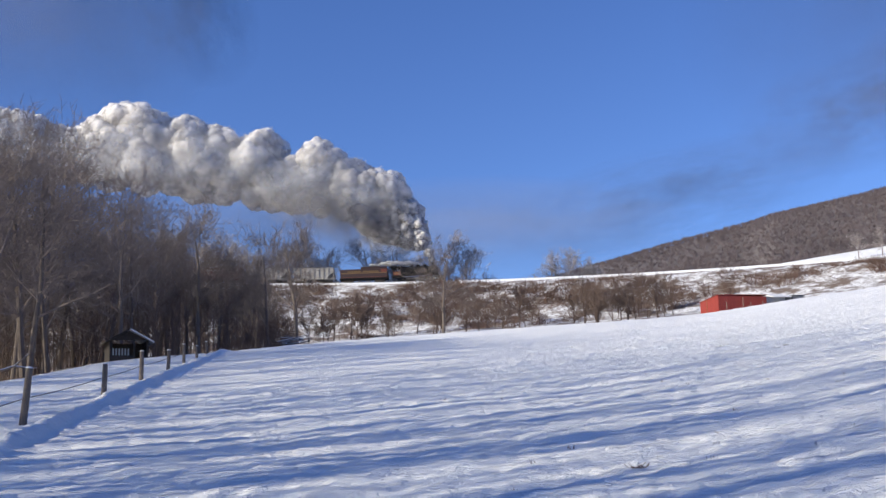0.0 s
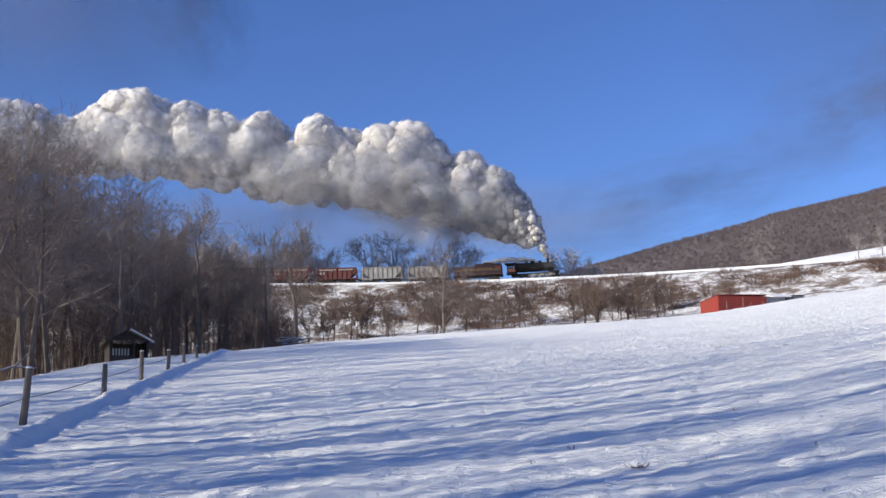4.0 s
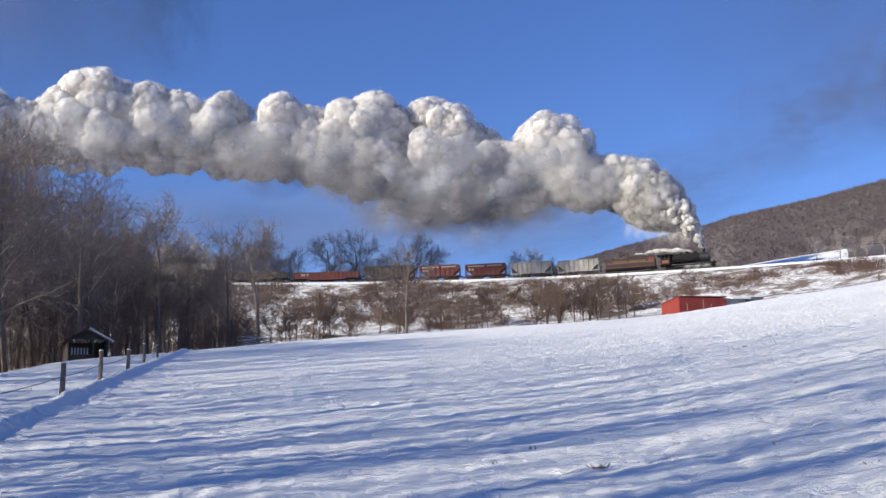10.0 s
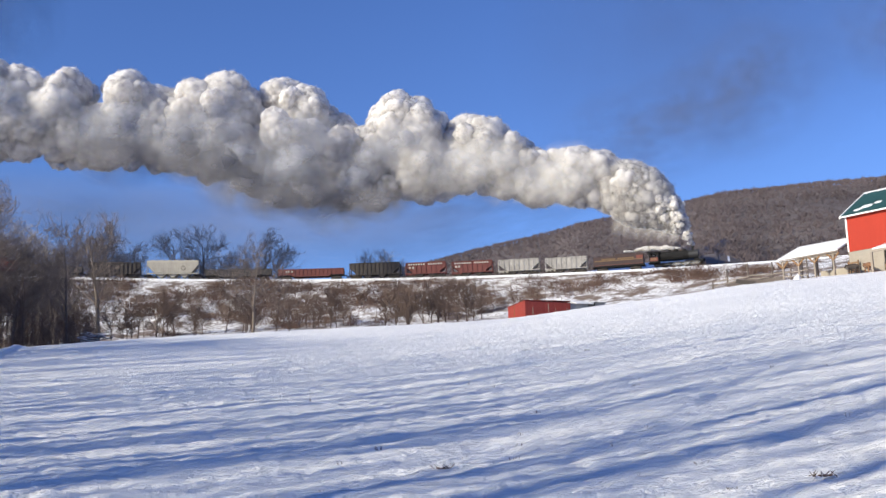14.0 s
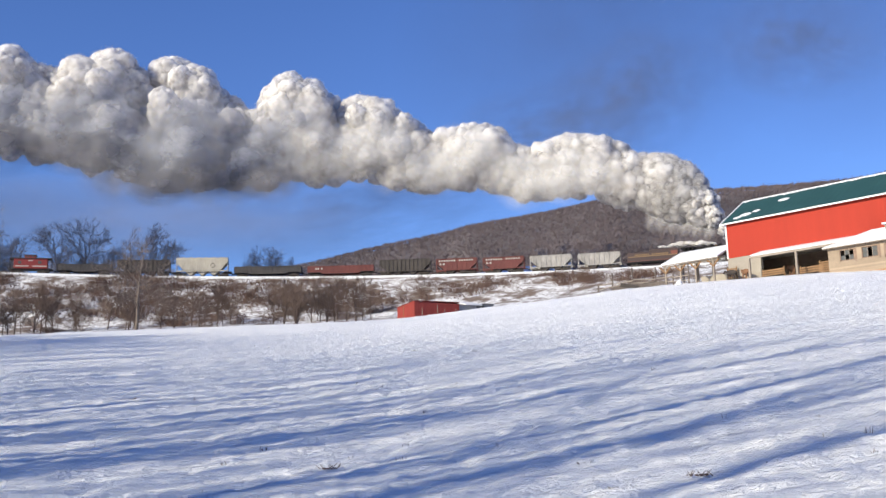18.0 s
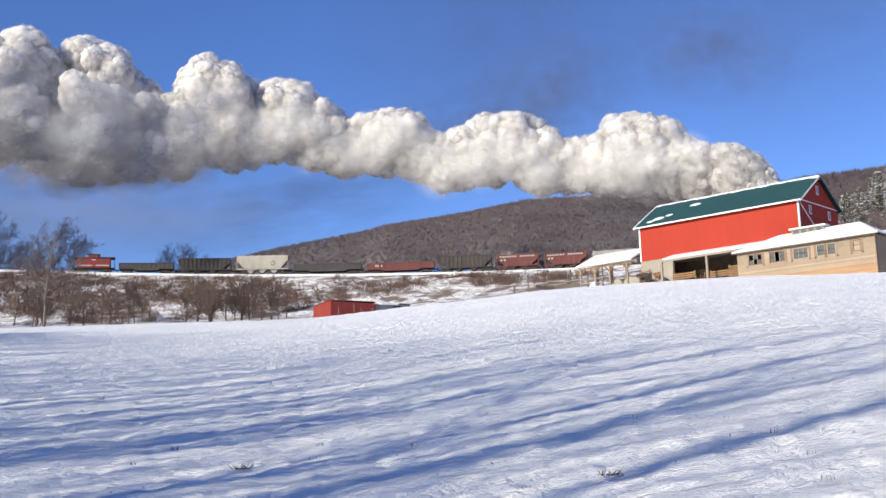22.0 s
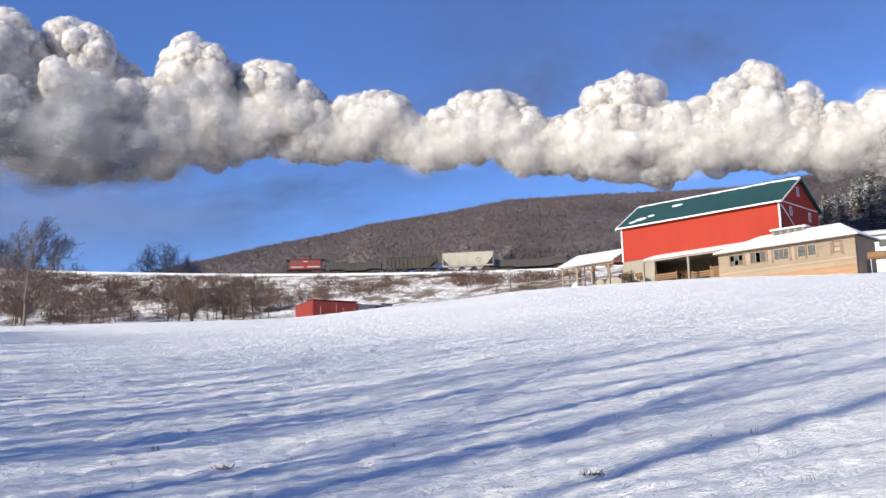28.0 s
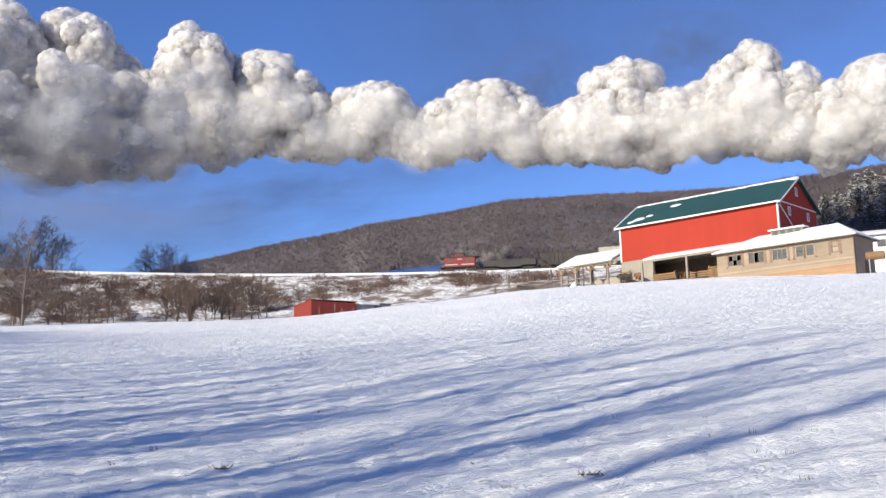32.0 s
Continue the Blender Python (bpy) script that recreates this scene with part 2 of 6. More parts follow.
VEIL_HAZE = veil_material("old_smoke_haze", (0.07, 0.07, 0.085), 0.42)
# ---------------------------------------------------------------- helpers for building
def part(name, bm, material, parent=None, label="", smooth=False):
    me = bpy.data.meshes.new(name)
    bm.to_mesh(me)
    bm.free()
    me.materials.append(material)
    if smooth:
        me.shade_smooth()
    ob = new(name, me)
    if parent is not None:
        ob.parent = parent
    if label:
        ob["label"] = label
    return ob


def mesh_part(name, verts, faces, material, parent=None, smooth=False):
    me = bpy.data.meshes.new(name)
    me.from_pydata(verts, [], faces)
    me.materials.append(material)
    if smooth:
        me.shade_smooth()
    ob = new(name, me)
    if parent is not None:
        ob.parent = parent
    return ob


def box(bm, x0, x1, y0, y1, z0, z1, bevel=0.0):
    vs = [bm.verts.new((x, y, z)) for z in (z0, z1) for x, y in ((x0, y0), (x1, y0), (x1, y1), (x0, y1))]
    fs = [bm.faces.new([vs[i] for i in f]) for f in ((3, 2, 1, 0), (4, 5, 6, 7), (0, 1, 5, 4), (1, 2, 6, 5), (2, 3, 7, 6), (3, 0, 4, 7))]
    if bevel:
        es = list({e for f in fs for e in f.edges})
        bmesh.ops.bevel(bm, geom=es, offset=bevel, segments=1, affect="EDGES")
    return bm


def boxes(*rows, bevel=0.0):
    bm = bmesh.new()
    for r in rows:
        box(bm, *r, bevel=bevel)
    return bm


def tube(bm, p, q, r0, r1, n=10, caps=True):
    """A tapered round bar from p to q."""
    p, q = Vector(p), Vector(q)
    d = (q - p).normalized()
    a = d.orthogonal().normalized()
    b = d.cross(a)
    ring = []
    for c, r in ((p, r0), (q, r1)):
        ring.append([bm.verts.new(c + (a * math.cos(2 * math.pi * k / n) + b * math.sin(2 * math.pi * k / n)) * r) for k in range(n)])
    for k in range(n):
        bm.faces.new((ring[0][k], ring[0][(k + 1) % n], ring[1][(k + 1) % n], ring[1][k]))
    if caps:
        bm.faces.new(ring[0][::-1])
        bm.faces.new(ring[1])
    return bm


def prism(bm, outline, axis, lo, hi):
    """An outline of (u, v) pulled along an axis: 'x' uses (y, z), 'y' uses (x, z)."""
    def at(u, v, w):
        return (w, u, v) if axis == "x" else (u, w, v)
    a = [bm.verts.new(at(u, v, lo)) for u, v in outline]
    b = [bm.verts.new(at(u, v, hi)) for u, v in outline]
    bm.faces.new(a)
    bm.faces.new(b[::-1])
    for k in range(len(a)):
        j = (k + 1) % len(a)
        bm.faces.new((a[j], a[k], b[k], b[j]))
    bmesh.ops.recalc_face_normals(bm, faces=bm.faces)
    return bm


def thing(name, label, category, group="", kind=""):
    return tagged(new(name), label, category, group, kind)


# ---------------------------------------------------------------- the lie of the land
# by azimuth (degrees to the right of +y): the field's brow (rise per metre, metres away) and the wooded ridge behind the line
AZ = (-180, -120, -90, -60, -30, -17.5, -12.5, -7.2, -3.7, 0.5, 4.7, 11.3, 18.3, 23.6, 27.3, 29.6, 35.6, 40.8, 47.4, 60, 90, 130, 180)
BROW = (-.05, -.03, -.01, .02, .045, .067, .086, .0926, .0984, .1031, .1063, .1098, .1127, .1225, .1265, .1325, .1350, .1357, .130, .12, .08, .0, -.05)
BROW_D = (60, 60, 60, 60, 55, 46, 68, 84, 92, 100, 106, 114, 128, 138, 145, 147, 147, 138, 132, 120, 90, 70, 60)
RIDGE_AZ = (-180, -60, -20, 6, 10, 13.8, 17.6, 21.9, 26.1, 29.8, 34.7, 38.8, 46.2, 49, 60, 90, 180)
RIDGE = (.03, .04, .06, .10, .142, .157, .172, .185, .194, .203, .2035, .201, .200, .203, .198, .12, .03)


def ease(x):
    x = np.clip(x, 0.0, 1.0)
    return x * x * (3 - 2 * x)


_fa = np.arange(-180, 180.01, 0.25)
_k = np.exp(-0.5 * (np.arange(-16, 17) * 0.25 / 1.3) ** 2)
_k /= _k.sum()


def smooth_table(az, v):
    f = np.interp(_fa, az, v)
    return np.convolve(np.pad(f, 16, mode="wrap"), _k, mode="valid")


_brow, _browd, _ridge = smooth_table(AZ, BROW), smooth_table(AZ, BROW_D), smooth_table(RIDGE_AZ, RIDGE)


_wide = np.exp(-0.5 * (np.arange(-96, 97) * 0.25 / 8.0) ** 2)
_wide /= _wide.sum()
_brow_even = np.convolve(np.pad(_brow, 96, mode="wrap"), _wide, mode="valid")
_browd_even = np.convolve(np.pad(_browd, 96, mode="wrap"), _wide, mode="valid")


def track_r(az):
    return 250.0 - 0.4 * (np.clip(az, -40, 75) - 10.0)


def track_z(az):
    return track_r(az) * (0.1546 - 0.0001 * np.clip(az, -40, 75))


def hill_edge(az):
    """How far off the foot of the wooded ridge lies."""
    return 315.0 - 61.0 * ease((az - 26.0) / 8.0)


def height(x, y):
    az, d = np.degrees(np.arctan2(x, y)), np.hypot(x, y)
    t, dc, hr = np.interp(az, _fa, _brow), np.interp(az, _fa, _browd), np.interp(az, _fa, _ridge)
    ts, ds = np.interp(az, _fa, _brow_even), np.interp(az, _fa, _browd_even)
    field = -2.4 + (t + 2.4 / dc) * d
    even = -2.4 + (ts + 2.4 / ds) * d
    near_k = (1 - ease((d / dc - 0.45) / 0.5)) * ease((az - 4.0) / 8.0)
    field = field + (even - field) * near_k
    zc = t * dc
    r, zt = track_r(az), track_z(az) - 0.75
    toe_d, toe_z = r - 42.0, (t + 0.0015) * (r - 42.0)
    u = (d - dc) / (toe_d - dc)
    strip = zc + (toe_z - zc) * u - 2.2 * (1 - ease((az - 26.0) / 5.0)) * ease((az + 9.0) / 7.0) * np.sin(np.pi * np.clip(u, 0, 1))
    bank = toe_z + (zt - toe_z) * (0.35 * np.clip((d - toe_d) / 38.5, 0, 1) + 0.65 * ease((d - toe_d) / 38.5))
    near = np.where(d < dc, field, np.where(d < toe_d, strip, bank))
    # behind the line: level ground that falls off, or the snowy slope and the wooded ridge
    s = ease((33.0 - az) / 4.0) + ease((az - 42.0) / 3.0)
    crest = np.interp(az, [20.0, 22.4, 24.6, 27.5, 30.0, 44.0, 50.0], [0.146, 0.1533, 0.1566, 0.160, 0.161, 0.163, 0.168]) * 312.0
    edge = hill_edge(az)
    low = zt - 5.0 * ease((d - r - 5) / 40.0)
    wedge = zt + (crest - zt) * np.clip((d - r - 5) / 60.0, 0, 1) * s
    far_side = ease((22.5 - az) / 2.0)
    slope = wedge * (1 - far_side) + low * far_side
    hill = slope + (hr * 760.0 - slope) * ease((d - edge) / (760.0 - edge)) ** 0.9
    fade = hill + (0.055 * 3000 - hill) * ease((d - 800.0) / 2200.0)
    back = np.where(d < edge, slope, np.where(d < 760, hill, fade))
    inside = ease((az + 50) / 15.0) * ease((100 - az) / 20.0)
    far = np.where(d < r + 5, near, back)
    plain_z = zc + (d - dc) * 0.004
    return np.where(d < dc, field, far * inside + plain_z * (1 - inside))


def gz(x, y):
    return float(height(np.float64(x), np.float64(y)))


def polar(az, d, up=0.0):
    x, y = d * math.sin(radians(az)), d * math.cos(radians(az))
    return Vector((x, y, gz(x, y) + up))


def build_ground():
    az = np.concatenate([np.arange(-180, -60, 4.0), np.arange(-60, -22, 1.0), np.arange(-22, 54, 0.12), np.arange(54, 90, 1.0), np.arange(90, 180, 4.0)])
    d = [0.5]
    while d[-1] < 7:
        d.append(d[-1] * 1.035)
    while d[-1] < 150:
        d.append(d[-1] * 1.011)
    while d[-1] < 265:
        d.append(d[-1] + 1.6)
    while d[-1] < 4600:
        d.append(d[-1] * 1.045)
    d = np.array(d)
    A, D = np.meshgrid(az, d)
    X, Y = D * np.sin(np.radians(A)), D * np.cos(np.radians(A))
    Zg = height(X, Y)
    na, nd = len(az), len(d)
    pts = np.stack([X, Y, Zg], -1).reshape(-1, 3)
    for k, p in enumerate(pts):
        r = D.flat[k]
        if r < 220:
            amp = 0.05 * min(1.0, r / 25)
            p[2] += amp * noise.noise((p[0] * 0.22, p[1] * 0.5, 1.0)) + 0.05 * noise.noise((p[0] * 0.9, p[1] * 1.6, 3.0)) * min(1, r / 9)
            if r < 150:
                # wind crust and old stubble under the snow
                p[2] += 0.046 * noise.fractal((p[0] * 2.6, p[1] * 3.2, 11.0), 0.8, 2.1, 2) * min(1.0, r / 12) * min(1.0, max(0.08, (95 - r) / 60))
        elif r > 330:
            p[2] += 3.0 * noise.noise((p[0] * 0.012, p[1] * 0.012, 7.0)) * min(1.0, (r - 330) / 150)
        elif r < track_r(A.flat[k]) - 8:
            p[2] += 0.7 * noise.noise((p[0] * 0.15, p[1] * 0.15, 5.0))
    # bank of snow thrown up along the fence
    for k, p in enumerate(pts):
        if 6 < p[1] < 95 and -14 < p[0] < -4:
            c = -7.1 - 0.052 * (p[1] - 27)
            p[2] += (0.24 + 0.1 * noise.noise((p[0] * 0.8, p[1] * 0.4, 6.0))) * math.exp(-((p[0] - c - 0.15 * noise.noise((0, p[1] * 0.3, 8.0))) / 0.28) ** 2)
    centre = np.array([[0, 0, -2.4]])
    verts = np.concatenate([pts, centre])
    faces = []
    for i in range(nd - 1):
        for j in range(na):
            j2 = (j + 1) % na
            faces.append((i * na + j, i * na + j2, (i + 1) * na + j2, (i + 1) * na + j))
    for j in range(na):
        faces.append((len(pts), (j + 1) % na, j))
    ob = mesh_part("ground", [tuple(v) for v in verts], faces, SNOW, smooth=True)
    me = ob.data
    me.materials.append(BRUSHY)
    me.materials.append(FOREST_FLOOR)
    brow = np.interp(az, _fa, _browd)
    idx = np.zeros(len(faces), dtype=np.int32)
    for i in range(nd - 1):
        r = d[i]
        for j in range(na):
            a = az[j]
            wob = 6 * noise.noise((a * 0.25, r * 0.01, 2.0))
            if -40 < a < 95:
                if brow[j] + 14 + wob * 0.5 < r < track_r(a) - 1:
                    idx[i * na + j] = 1
                elif track_r(a) + 4 < r < hill_edge(a) + 4 and (a < 22 or a > 27.6):
                    idx[i * na + j] = 1 if a < 22 else 2
                elif r > (hill_edge(a) + 4 if a > 15 else 265) + 0.5 * wob:
                    idx[i * na + j] = 2
    me.polygons.foreach_set("material_index", idx)
    me.update()
    return tagged(ob, "snow-covered sloping farm field and brushy hillsides", "ground", kind="structure")


build_ground()
# ---------------------------------------------------------------- the railway line
_ta = np.arange(-60, 90.01, 0.1)
_tx, _ty, _tz = track_r(_ta) * np.sin(np.radians(_ta)), track_r(_ta) * np.cos(np.radians(_ta)), track_z(_ta)
_ts = np.concatenate([[0], np.cumsum(np.hypot(np.diff(_tx), np.diff(_ty)))])


def s_of(az):
    return float(np.interp(az, _ta, _ts))


def on_track(s):
    """The place on the rails at s metres along the line, and the heading there."""
    p = Vector((float(np.interp(s, _ts, _tx)), float(np.interp(s, _ts, _ty)), float(np.interp(s, _ts, _tz))))
    q = Vector((float(np.interp(s + 1, _ts, _tx)), float(np.interp(s + 1, _ts, _ty)), float(np.interp(s + 1, _ts, _tz))))
    return p, math.degrees(math.atan2(q.y - p.y, q.x - p.x))


def swept(name, outline, s0, s1, step, material, parent):
    """A profile of (sideways, up) drawn along the line."""
    ss = np.arange(s0, s1, step)
    verts, faces, n = [], [], len(outline)
    for s in ss:
        p, h = on_track(s)
        side = Vector((-math.sin(radians(h)), math.cos(radians(h)), 0))
        verts += [tuple(p + side * u + Vector((0, 0, v))) for u, v in outline]
    for i in range(len(ss) - 1):
        for k in range(n - 1):
            a = i * n + k
            faces.append((a, a + n, a + n + 1, a + 1))
    return mesh_part(name, verts, faces, material, parent)


def build_line():
    line = thing("railway_track", "single railway track on snowy ballast along the embankment", "railway", kind="structure")
    s0, s1 = s_of(-24), s_of(62)
    swept("ballast", [(3.6, -1.0), (1.9, -0.28), (-1.9, -0.28), (-2.25, -0.14), (-2.7, -0.12), (-3.9, -1.0)], s0, s1, 2.0, BALLAST, line)
    for y in (-0.75, 0.75):
        swept("rail", [(y + 0.04, -0.16), (y + 0.04, 0), (y - 0.04, 0), (y - 0.04, -0.16)], s0, s1, 2.0, RAIL, line)
    bm = bmesh.new()
    s = s0
    while s < s1:
        p, h = on_track(s)
        m = pose(*p, 0, 0, h)
        start = len(bm.verts)
        box(bm, -0.11, 0.11, -1.3, 1.3, -0.30, -0.15)
        bm.verts.ensure_lookup_table()
        for v in bm.verts[start:]:
            v.co = m @ v.co
        s += 0.6
    tagged(part("ties", bm, TIE, line), "snow-dusted wooden railway ties", kind="stuff")


build_line()


# ---------------------------------------------------------------- the train
def wheelset(parent, x, r, name="wheelset"):
    bm = bmesh.new()
    for y in (-0.76, 0.76):
        tube(bm, (0, y - 0.07, 0), (0, y + 0.07, 0), r, r, 18)
        tube(bm, (0, y - 0.09, 0), (0, y + 0.09, 0), r * 0.3, r * 0.3, 10)
    tube(bm, (0, -0.76, 0), (0, 0.76, 0), 0.08, 0.08, 8)
    ob = part(name, bm, TRUCK_STEEL, parent)
    ob.location = (x, 0, r)
    return ob


def truck(parent, x):
    bm = bmesh.new()
    for y in (-1.0, 0.9):
        box(bm, -1.2, 1.2, y, y + 0.1, 0.42, 0.62, bevel=0.03)
        box(bm, -0.35, 0.35, y - 0.03, y + 0.13, 0.2, 0.75, bevel=0.04)
        for dx in (-0.85, 0.85):
            box(bm, dx - 0.16, dx + 0.16, y - 0.04, y + 0.14, 0.3, 0.62, bevel=0.03)
    box(bm, -0.2, 0.2, -1.0, 1.0, 0.5, 0.85)
    t = part("truck", bm, TRUCK_STEEL, parent, "dark cast-steel truck")
    t.location = (x, 0, 0)
    for dx in (-0.85, 0.85):
        wheelset(t, dx, 0.42)
    return t


def couplers(car, half):
    for sx in (-1, 1):
        bm = boxes((sx * half - 0.25, sx * half + 0.25, -0.12, 0.12, 0.75, 0.98), (sx * (half + 0.25) - 0.16, sx * (half + 0.25) + 0.16, -0.2, 0.2, 0.7, 1.03))
        part("coupler", bm, TRUCK_STEEL, car)


def lettering(car, length, z, h, n, y, material, gap=0.35):
    """Writing too far off to read: one bar for each letter."""
    w = length / n
    for k in range(n):
        if n > 6 and k == n // 2 - 1:
            continue
        x = -length / 2 + k * w
        part("letter", boxes((x, x + w * (1 - gap), y - 0.008, y + 0.004, z, z + h)), material, car)


def hopper(length, top, ribs, material, label, letters=None, ribmat=None):
    car = thing("hopper_car", label, "railway car", "cars of the train")
    h = length / 2 - 0.3
    bm = bmesh.new()
    # open body: sides, sloped end sheets, floor hoppers
    for y in (-1.45, 1.40):
        prism(bm, [(-h, top), (-h, top - 0.9), (-h + 1.7, 1.15), (h - 1.7, 1.15), (h, top - 0.9), (h, top)], "y", y, y + 0.05)
    part("side", bm, material, car)
    for s in (-1, 1):
        bm = bmesh.new()
        prism(bm, [(s * h, top - 0.05), (s * h, top - 0.95), (s * (h - 1.75), 1.15), (s * (h - 1.85), 1.15), (s * (h - 0.12), top - 0.9), (s * (h - 0.12), top - 0.05)], "y", -1.39, 1.39)
        part("end_sheet", bm, material, car)
    part("sill", boxes((-h - 0.2, h + 0.2, -1.5, -1.3, 0.95, 1.16), (-h - 0.2, h + 0.2, 1.3, 1.5, 0.95, 1.16), (-h - 0.2, h + 0.2, -0.25, 0.25, 0.75, 1.1)), CAR_BLACK if ribmat is None else material, car)
    for s in (-1, 1):
        part("top_rail", boxes((-h, h, s * 1.47 - 0.09, s * 1.47 + 0.09, top - 0.02, top + 0.12)), ribmat or material, car)
        for k in range(ribs):
            x = -h + 0.12 + (2 * h - 0.24) * k / (ribs - 1)
            low = 1.15 if abs(x) < h - 1.7 else 1.15 + (abs(x) - h + 1.7) / 1.7 * (top - 2.05)
            part("rib", boxes((x - 0.07, x + 0.07, s * 1.5 - 0.09, s * 1.5 + 0.09, low, top)), ribmat or material, car)
        for e in (-1, 1):
            part("corner_post", boxes((e * h - 0.09, e * h + 0.09, s * 1.42 - 0.07, s * 1.42 + 0.07, 1.1, top)), ribmat or material, car)
            for z in np.arange(1.4, top, 0.45):
                part("ladder_rung", boxes((e * h - 0.06 - 0.4 * (e > 0), e * h + 0.06 + 0.4 * (e < 0), s * 1.52 - 0.02, s * 1.52 + 0.02, z, z + 0.05)), CAR_BLACK, car)
    for dx in (-length * 0.14, length * 0.14):
        bm = bmesh.new()
        prism(bm, [(dx - 1.2, 1.1), (dx - 0.35, 0.35), (dx + 0.35, 0.35), (dx + 1.2, 1.1)], "y", -1.1, 1.1)
        part("discharge_hopper", bm, CAR_BLACK, car)
    bm = bmesh.new()
    bmesh.ops.create_grid(bm, x_segments=14, y_segments=5, size=1)
    for v in bm.verts:
        v.co = Vector((v.co.x * (h - 0.35), v.co.y * 1.3, top - 0.35 + 0.22 * noise.noise((v.co.x * 6, v.co.y * 2, top))))
    part("coal_load", bm, COAL, car)
    if letters:
        for k, x in enumerate(np.linspace(-h + 0.6, h - 1.2, 14)):
            if k != 7:
                part("letter", boxes((x, x + 0.34, -1.61, -1.585, top - 0.55, top - 0.22)), letters, car)
        for x in (-h + 0.75, -h + 1.5):
            part("letter", boxes((x, x + 0.4, -1.61, -1.585, top - 1.35, top - 0.95)), letters, car)
    truck(car, -length / 2 + 1.75)
    truck(car, length / 2 - 1.75)
    couplers(car, length / 2)
    return car


def gondola(length, top, ribs, material, label, letters=None):
    car = thing("gondola_car", label, "railway car", "cars of the train")
    h = length / 2 - 0.3
    for s in (-1, 1):
        bm = bmesh.new()
        prism(bm, [(-h, 1.1), (-h + 2.8, 1.1), (-h + 3.6, 0.72), (h - 3.6, 0.72), (h - 2.8, 1.1), (h, 1.1), (h, top), (-h, top)], "y", s * 1.42 - 0.04, s * 1.42 + 0.04)
        part("side", bm, material, car)
        part("top_rail", boxes((-h, h, s * 1.45 - 0.09, s * 1.45 + 0.09, top - 0.06, top + 0.07)), material, car)
        for k in range(ribs):
            x = -h + 0.08 + (2 * h - 0.16) * k / (ribs - 1)
            part("rib", boxes((x - 0.06, x + 0.06, s * 1.49 - 0.07, s * 1.49 + 0.07, 1.05, top)), material, car)
        part("end", boxes((s * h - 0.05, s * h + 0.05, -1.4, 1.4, 1.0, top)), material, car)
    part("floor", boxes((-h, h, -1.38, 1.38, 1.0, 1.12)), CAR_BLACK, car)
    bm = bmesh.new()
    bmesh.ops.create_grid(bm, x_segments=16, y_segments=4, size=1)
    for v in bm.verts:
        v.co = Vector((v.co.x * (h - 0.1), v.co.y * 1.36, top - 0.5 + 0.2 * noise.noise((v.co.x * 7, v.co.y * 2, 9))))
    part("load", bm, COAL, car)
    if letters:
        for x in (-h + 1.8, -h + 2.3, -h + 3.1):
            part("letter", boxes((x, x + 0.3, -1.575, -1.555, top - 0.75, top - 0.35)), letters, car)
    truck(car, -h + 1.8)
    truck(car, h - 1.8)
    couplers(car, length / 2)
    return car


def covered_hopper():
    car = thing("covered_hopper_car", "stained pale grey covered grain hopper car with sloped ends", "railway car", "cars of the train")
    length, top = 12.2, 4.45
    h = length / 2 - 0.35
    bm = bmesh.new()
    prof = [(-1.5, 1.5), (-1.56, 2.6), (-1.5, 3.9), (-1.15, top - 0.05), (1.15, top - 0.05), (1.5, 3.9), (1.56, 2.6), (1.5, 1.5)]
    n = len(prof)
    rings = []
    for x, cut in ((-h, 3.3), (-h + 1.6, 1.35), (h - 1.6, 1.35), (h, 3.3)):
        rings.append([bm.verts.new((x, y, max(z, cut))) for y, z in prof])
    for a, b in zip(rings, rings[1:]):
        for k in range(n):
            bm.faces.new((a[k], b[k], b[(k + 1) % n], a[(k + 1) % n]))
    bm.faces.new(rings[0])
    bm.faces.new(rings[-1][::-1])
    bmesh.ops.recalc_face_normals(bm, faces=bm.faces)
    part("body", bm, CAR_TAN, car)
    part("roof_walk", boxes((-h, h, -0.5, 0.5, top, top + 0.08)), CAR_TAN, car)
    for x in np.linspace(-h + 1.4, h - 1.4, 6):
        part("hatch", boxes((x - 0.35, x + 0.35, -0.3, 0.3, top + 0.08, top + 0.2), bevel=0.03), CAR_TAN, car)
    for s in (-1, 1):
        part("side_sill", boxes((-h, h, s * 1.5 - 0.08, s * 1.5 + 0.08, 1.15, 1.42)), CAR_TAN, car)
        part("end_platform", boxes((s * h - 0.9, s * h + 0.9, -1.4, 1.4, 1.0, 1.12)), CAR_BLACK, car)
        for y in (-1.3, 1.3):
            part("end_post", boxes((s * h - 0.06, s * h + 0.06, y - 0.06, y + 0.06, 1.1, 3.4)), CAR_TAN, car)
    for x in (-2.6, 0, 2.6):
        bm = bmesh.new()
        prism(bm, [(x - 1.2, 1.4), (x - 0.3, 0.45), (x + 0.3, 0.45), (x + 1.2, 1.4)], "y", -1.2, 1.2)
        part("discharge_hopper", bm, CAR_TAN, car)
    # round emblem of two hooked bands
    bm = bmesh.new()
    for a0 in (40, 220):
        for k in range(6):
            a, b = radians(a0 + k * 28), radians(a0 + k * 28 + 24)
            cx = 2.4
            vs = [bm.verts.new((cx + r * math.cos(q), -1.575, 2.55 + r * math.sin(q))) for q, r in ((a, 0.4), (b, 0.4), (b, 0.55), (a, 0.55))]
            bm.faces.new(vs)
    part("emblem", bm, CAR_BLACK, car)
    truck(car, -h + 1.1)
    truck(car, h - 1.1)
    couplers(car, length / 2)
    return car


